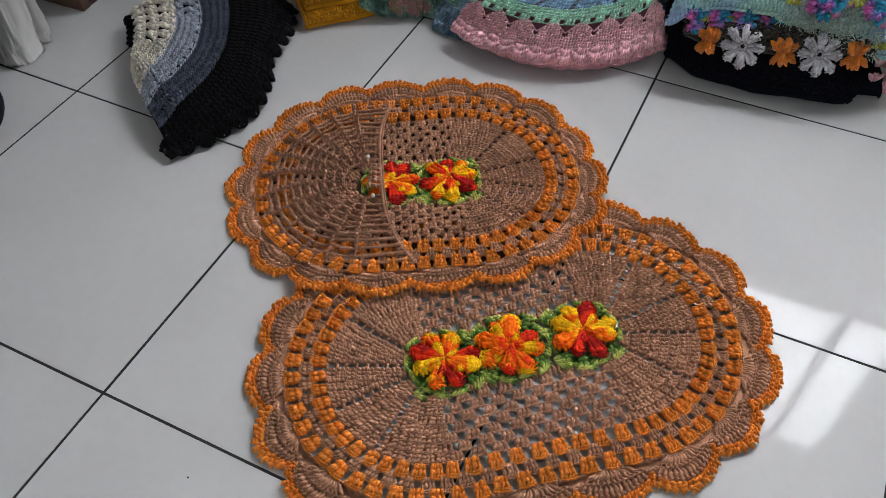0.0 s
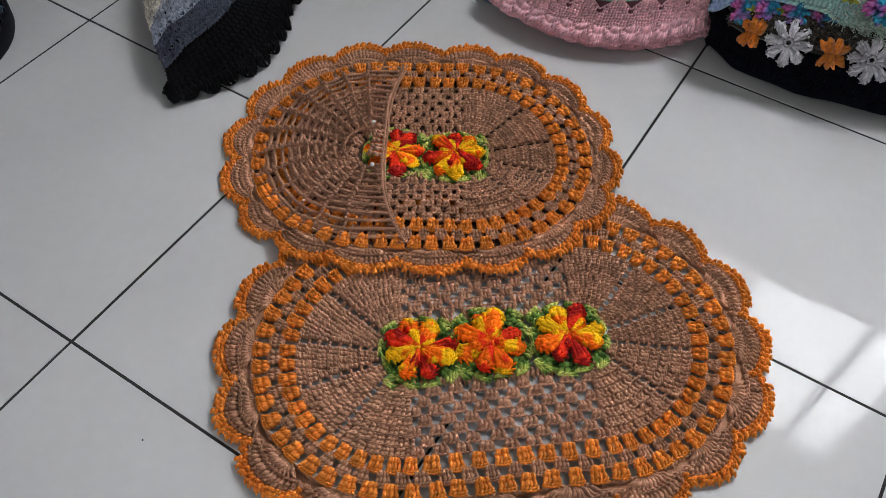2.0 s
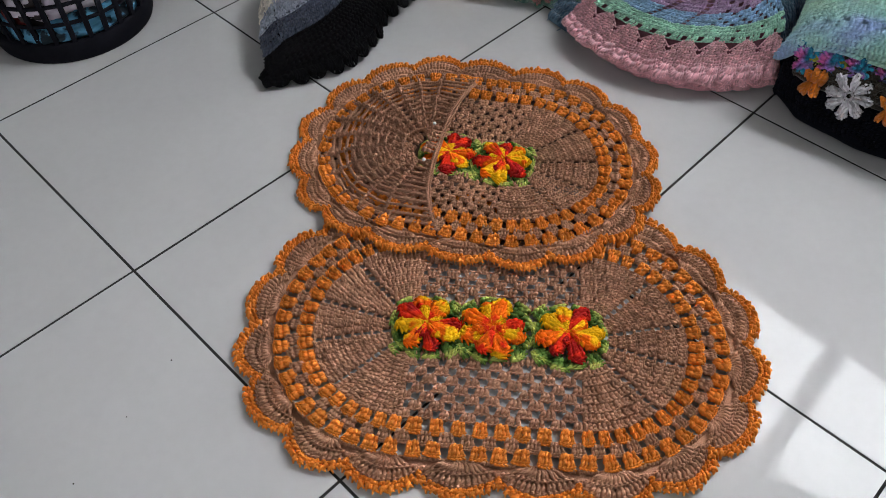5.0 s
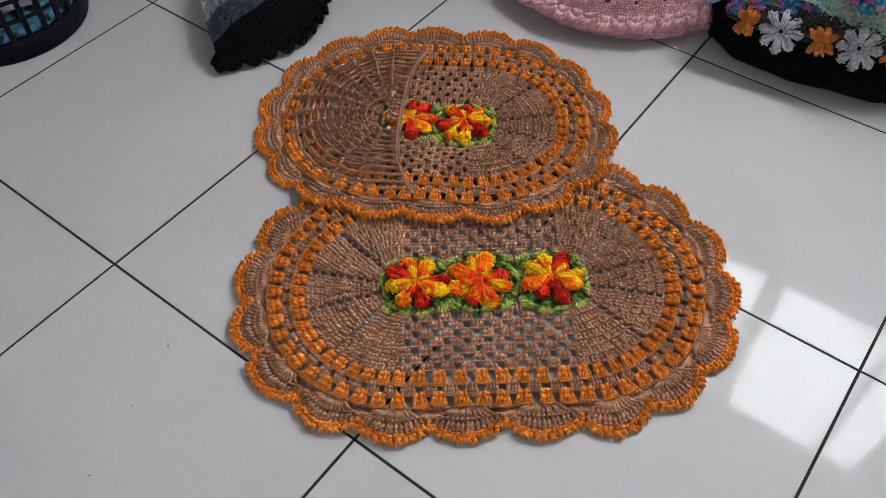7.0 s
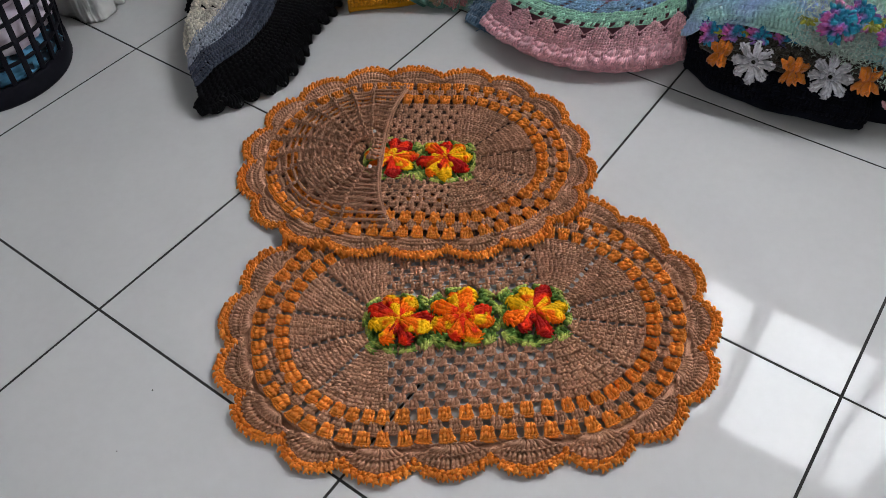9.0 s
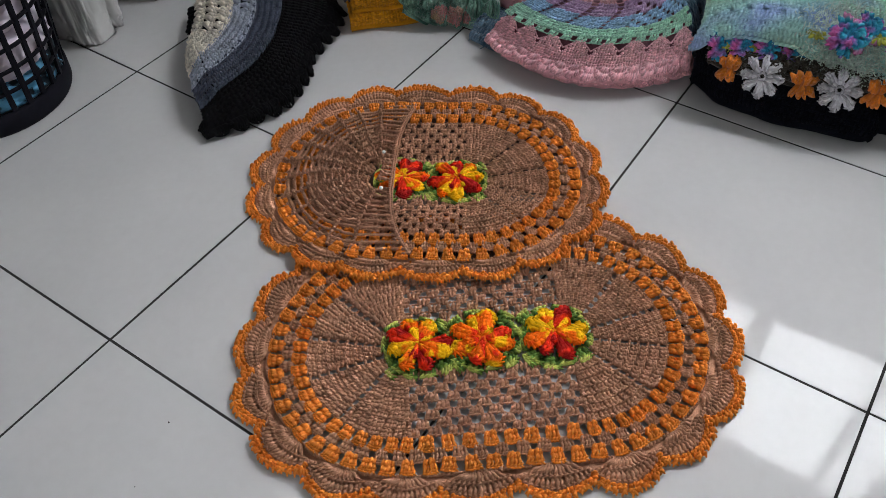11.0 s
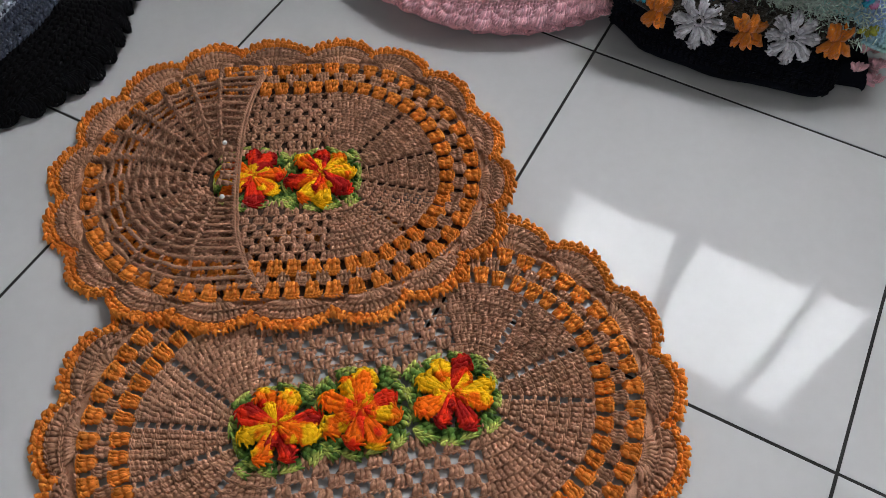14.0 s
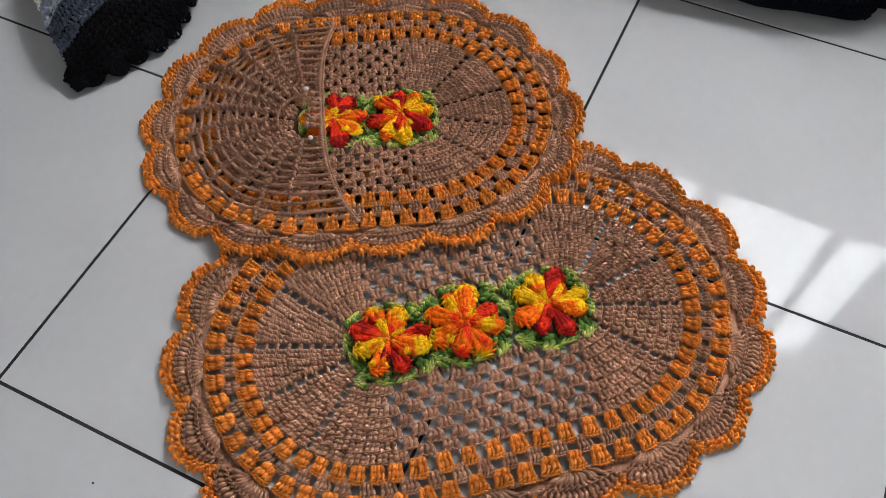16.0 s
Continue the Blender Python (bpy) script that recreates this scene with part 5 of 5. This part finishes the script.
def crumple(name, centre, radii, material, seed, root=None, label="", rough=0.16, segs=48, lo=0.0, square=1.0):
    """A crumpled soft lump with sharp creases, flattened on its support."""
    u, v = np.meshgrid(np.linspace(0, 2 * np.pi, segs, endpoint=False), np.linspace(0.02, np.pi - 0.02, segs // 2), indexing="ij")
    d = np.stack([np.cos(u) * np.sin(v), np.sin(u) * np.sin(v), np.cos(v)], -1).reshape(-1, 3)
    f = np.array([1 + rough * (1.4 * (abs(noise.noise(Vector(p) * 2.3 + Vector((seed, 0, 0)))) * -2 + 0.6) + 0.7 * (abs(noise.noise(Vector(p) * 5.5 + Vector((0, seed, 0)))) * -2 + 0.5) + 0.45 * (abs(noise.noise(Vector(p) * 13)) * -2 + 0.5) + 0.2 * noise.noise(Vector(p) * 27)) for p in d])
    d = np.sign(d) * np.abs(d) ** square
    p = np.asarray(centre) + d * f[:, None] * np.asarray(radii)
    p[:, 2] = np.maximum(p[:, 2], lo)
    n, k = segs, segs // 2
    idx = np.arange(n * k).reshape(n, k)
    nx = np.roll(idx, -1, 0)
    q = np.stack([idx[:, :-1], idx[:, 1:], nx[:, 1:], nx[:, :-1]], -1).reshape(-1, 4)
    return link_mesh(name, p, q, material, root, label)


def build_basket():
    cx, cy, r0 = -0.70, 0.285, 0.163
    root = thing("laundry_basket", "black plastic lattice laundry basket filled with clothes", "basket", pose(cx, cy, 0))
    H, n = 0.34, 30

    def rad(z):
        return r0 - 0.004 + 0.10 * max(0.0, z - 0.045)

    def ring(name, profile):
        k = 64
        a = np.arange(k) * 2 * np.pi / k
        pts = np.array([[[r * np.cos(t), r * np.sin(t), z] for r, z in profile] for t in a])
        m = len(profile)
        idx = np.arange(k * m).reshape(k, m)
        nx = np.roll(idx, -1, 0)
        q = np.stack([idx, np.roll(idx, -1, 1), np.roll(nx, -1, 1), nx], -1).reshape(-1, 4)
        return link_mesh(name, pts.reshape(-1, 3), q[:, ::-1], BASKET, root)

    ring("base_band", [(r0 - 0.010, 0.003), (r0 - 0.002, 0.001), (r0, 0.006), (r0 + 0.001, 0.040), (r0 - 0.003, 0.045), (r0 - 0.010, 0.044)])
    for k in range(1, 7):
        z = 0.045 + k * 0.042
        r = rad(z)
        ring("lattice_ring", [(r - 0.003, z - 0.0035), (r + 0.0015, z - 0.003), (r + 0.0015, z + 0.003), (r - 0.003, z + 0.0035)])
    ring("rim", [(rad(H) - 0.004, H - 0.02), (rad(H) + 0.012, H - 0.018), (rad(H) + 0.014, H), (rad(H) - 0.004, H + 0.003)])
    bm = bmesh.new()
    for z0, z1 in ((0.040, H - 0.01),):
        vs = []
        for z in (z0, z1):
            for dx, dy in ((-0.004, -0.0055), (0.002, -0.0045), (0.002, 0.0045), (-0.004, 0.0055)):
                vs.append(bm.verts.new((rad(z) + dx, dy, z)))
        for k in range(4):
            bm.faces.new((vs[k], vs[(k + 1) % 4], vs[4 + (k + 1) % 4], vs[4 + k]))
        bm.faces.new(vs[3::-1])
        bm.faces.new(vs[4:])
    bar = part("lattice_bar", bm, BASKET, root)
    for k in range(1, n):
        twin(bar, pose(0, 0, 0, 0, 0, 360 * k / n))
    # washing inside
    for name, label, material, z, h, rr, a0, seed in (
        ("folded_blue_cloth", "crumpled blue patterned cloth in the basket", BLUECLOTH, 0.056, 0.036, 0.147, 0, 3.0),
        ("lilac_cloth", "crumpled white and lilac cloth in the basket", LILAC, 0.130, 0.066, 0.151, 20, 8.0),
        ("white_cloth", "crumpled white and lilac cloth in the basket", LILAC, 0.228, 0.070, 0.160, 50, 12.0)):
        ob = crumple(name, (cx, cy, z), (rr, rr, h), material, seed, rough=0.055, segs=96, lo=0.006, square=0.85)
        tagged(ob, label, "clothes")
    for name, label, material, ang, z, sz, seed in (
        ("purple_cloth", "purple cloth against the basket wall", PURPLE, 62, 0.13, 0.05, 21.0),
        ("white_cloth", "white crumpled cloth in the basket", LILAC, -20, 0.20, 0.06, 27.0),
        ("dark_cloth", "crumpled dark cloth in the basket", DARKCLOTH, -48, 0.125, 0.055, 41.0),
        ("dark_cloth", "crumpled dark cloth in the basket", DARKCLOTH, -80, 0.150, 0.062, 47.0),
        ("red_cloth", "dark red cloth in the basket", REDCLOTH, -64, 0.098, 0.045, 31.0),
        ("purple_cloth", "purple cloth against the basket wall", PURPLE, 78, 0.235, 0.05, 35.0)):
        t = radians(ang)
        ob = crumple(name, (cx + 0.118 * math.cos(t), cy + 0.118 * math.sin(t), z), (sz * 0.75, sz * 0.75, sz), material, seed, rough=0.15, segs=32)
        tagged(ob, label, "clothes")


def build_bag_and_box():
    bag = crumple("plastic_bag", (0, 0, 0.14), (0.118, 0.058, 0.20), BAG, 5.0, rough=0.10, segs=150, lo=0.002, square=0.42)
    bag.matrix_world = pose(-0.770, 0.548, 0, 0, 0, 4)
    tagged(bag, "crumpled white plastic bag standing on the tiles", "bag")
    root = thing("cardboard_box", "brown cardboard box with a dark blue printed side", "box", pose(-0.672, 0.712, 0, 0, 0, 2))
    box("carton", (-0.32, 0.0, 0.001, 0.0, 0.34, 0.24), CARD, root, 0.003)
    box("printed_panel", (0.0005, 0.022, 0.012, 0.0025, 0.325, 0.232), BOXBLUE, root, label="dark blue printed side")
    box("corner_tape", (-0.012, -0.0012, 0.004, 0.0035, 0.018, 0.238), CARD, root)


build_grey_cover()
build_pastel_covers()
build_mustard_pile()
build_blanket_stack()
build_basket()
build_bag_and_box()


def build_crumbs():
    """Three tiny crumbs on the bare tiles."""
    rnd = random.Random(3)
    for x, y, size in CRUMBS:
        bm = bmesh.new()
        bmesh.ops.create_icosphere(bm, subdivisions=1, radius=size)
        for v in bm.verts:
            v.co *= rnd.uniform(0.7, 1.2)
            v.co.z *= 0.5
        ob = part("crumb", bm, DARKCLOTH, None, smooth=True)
        ob.matrix_world = pose(x, y, size * 0.45, 0, 0, rnd.uniform(0, 180))
        tagged(ob, "tiny dark crumb lying on the white tiles", "crumb", "crumbs on the floor")


CRUMBS = ((0.186, -0.051, 0.0016), (0.220, -0.145, 0.0011), (0.256, -0.245, 0.0013))
build_crumbs()
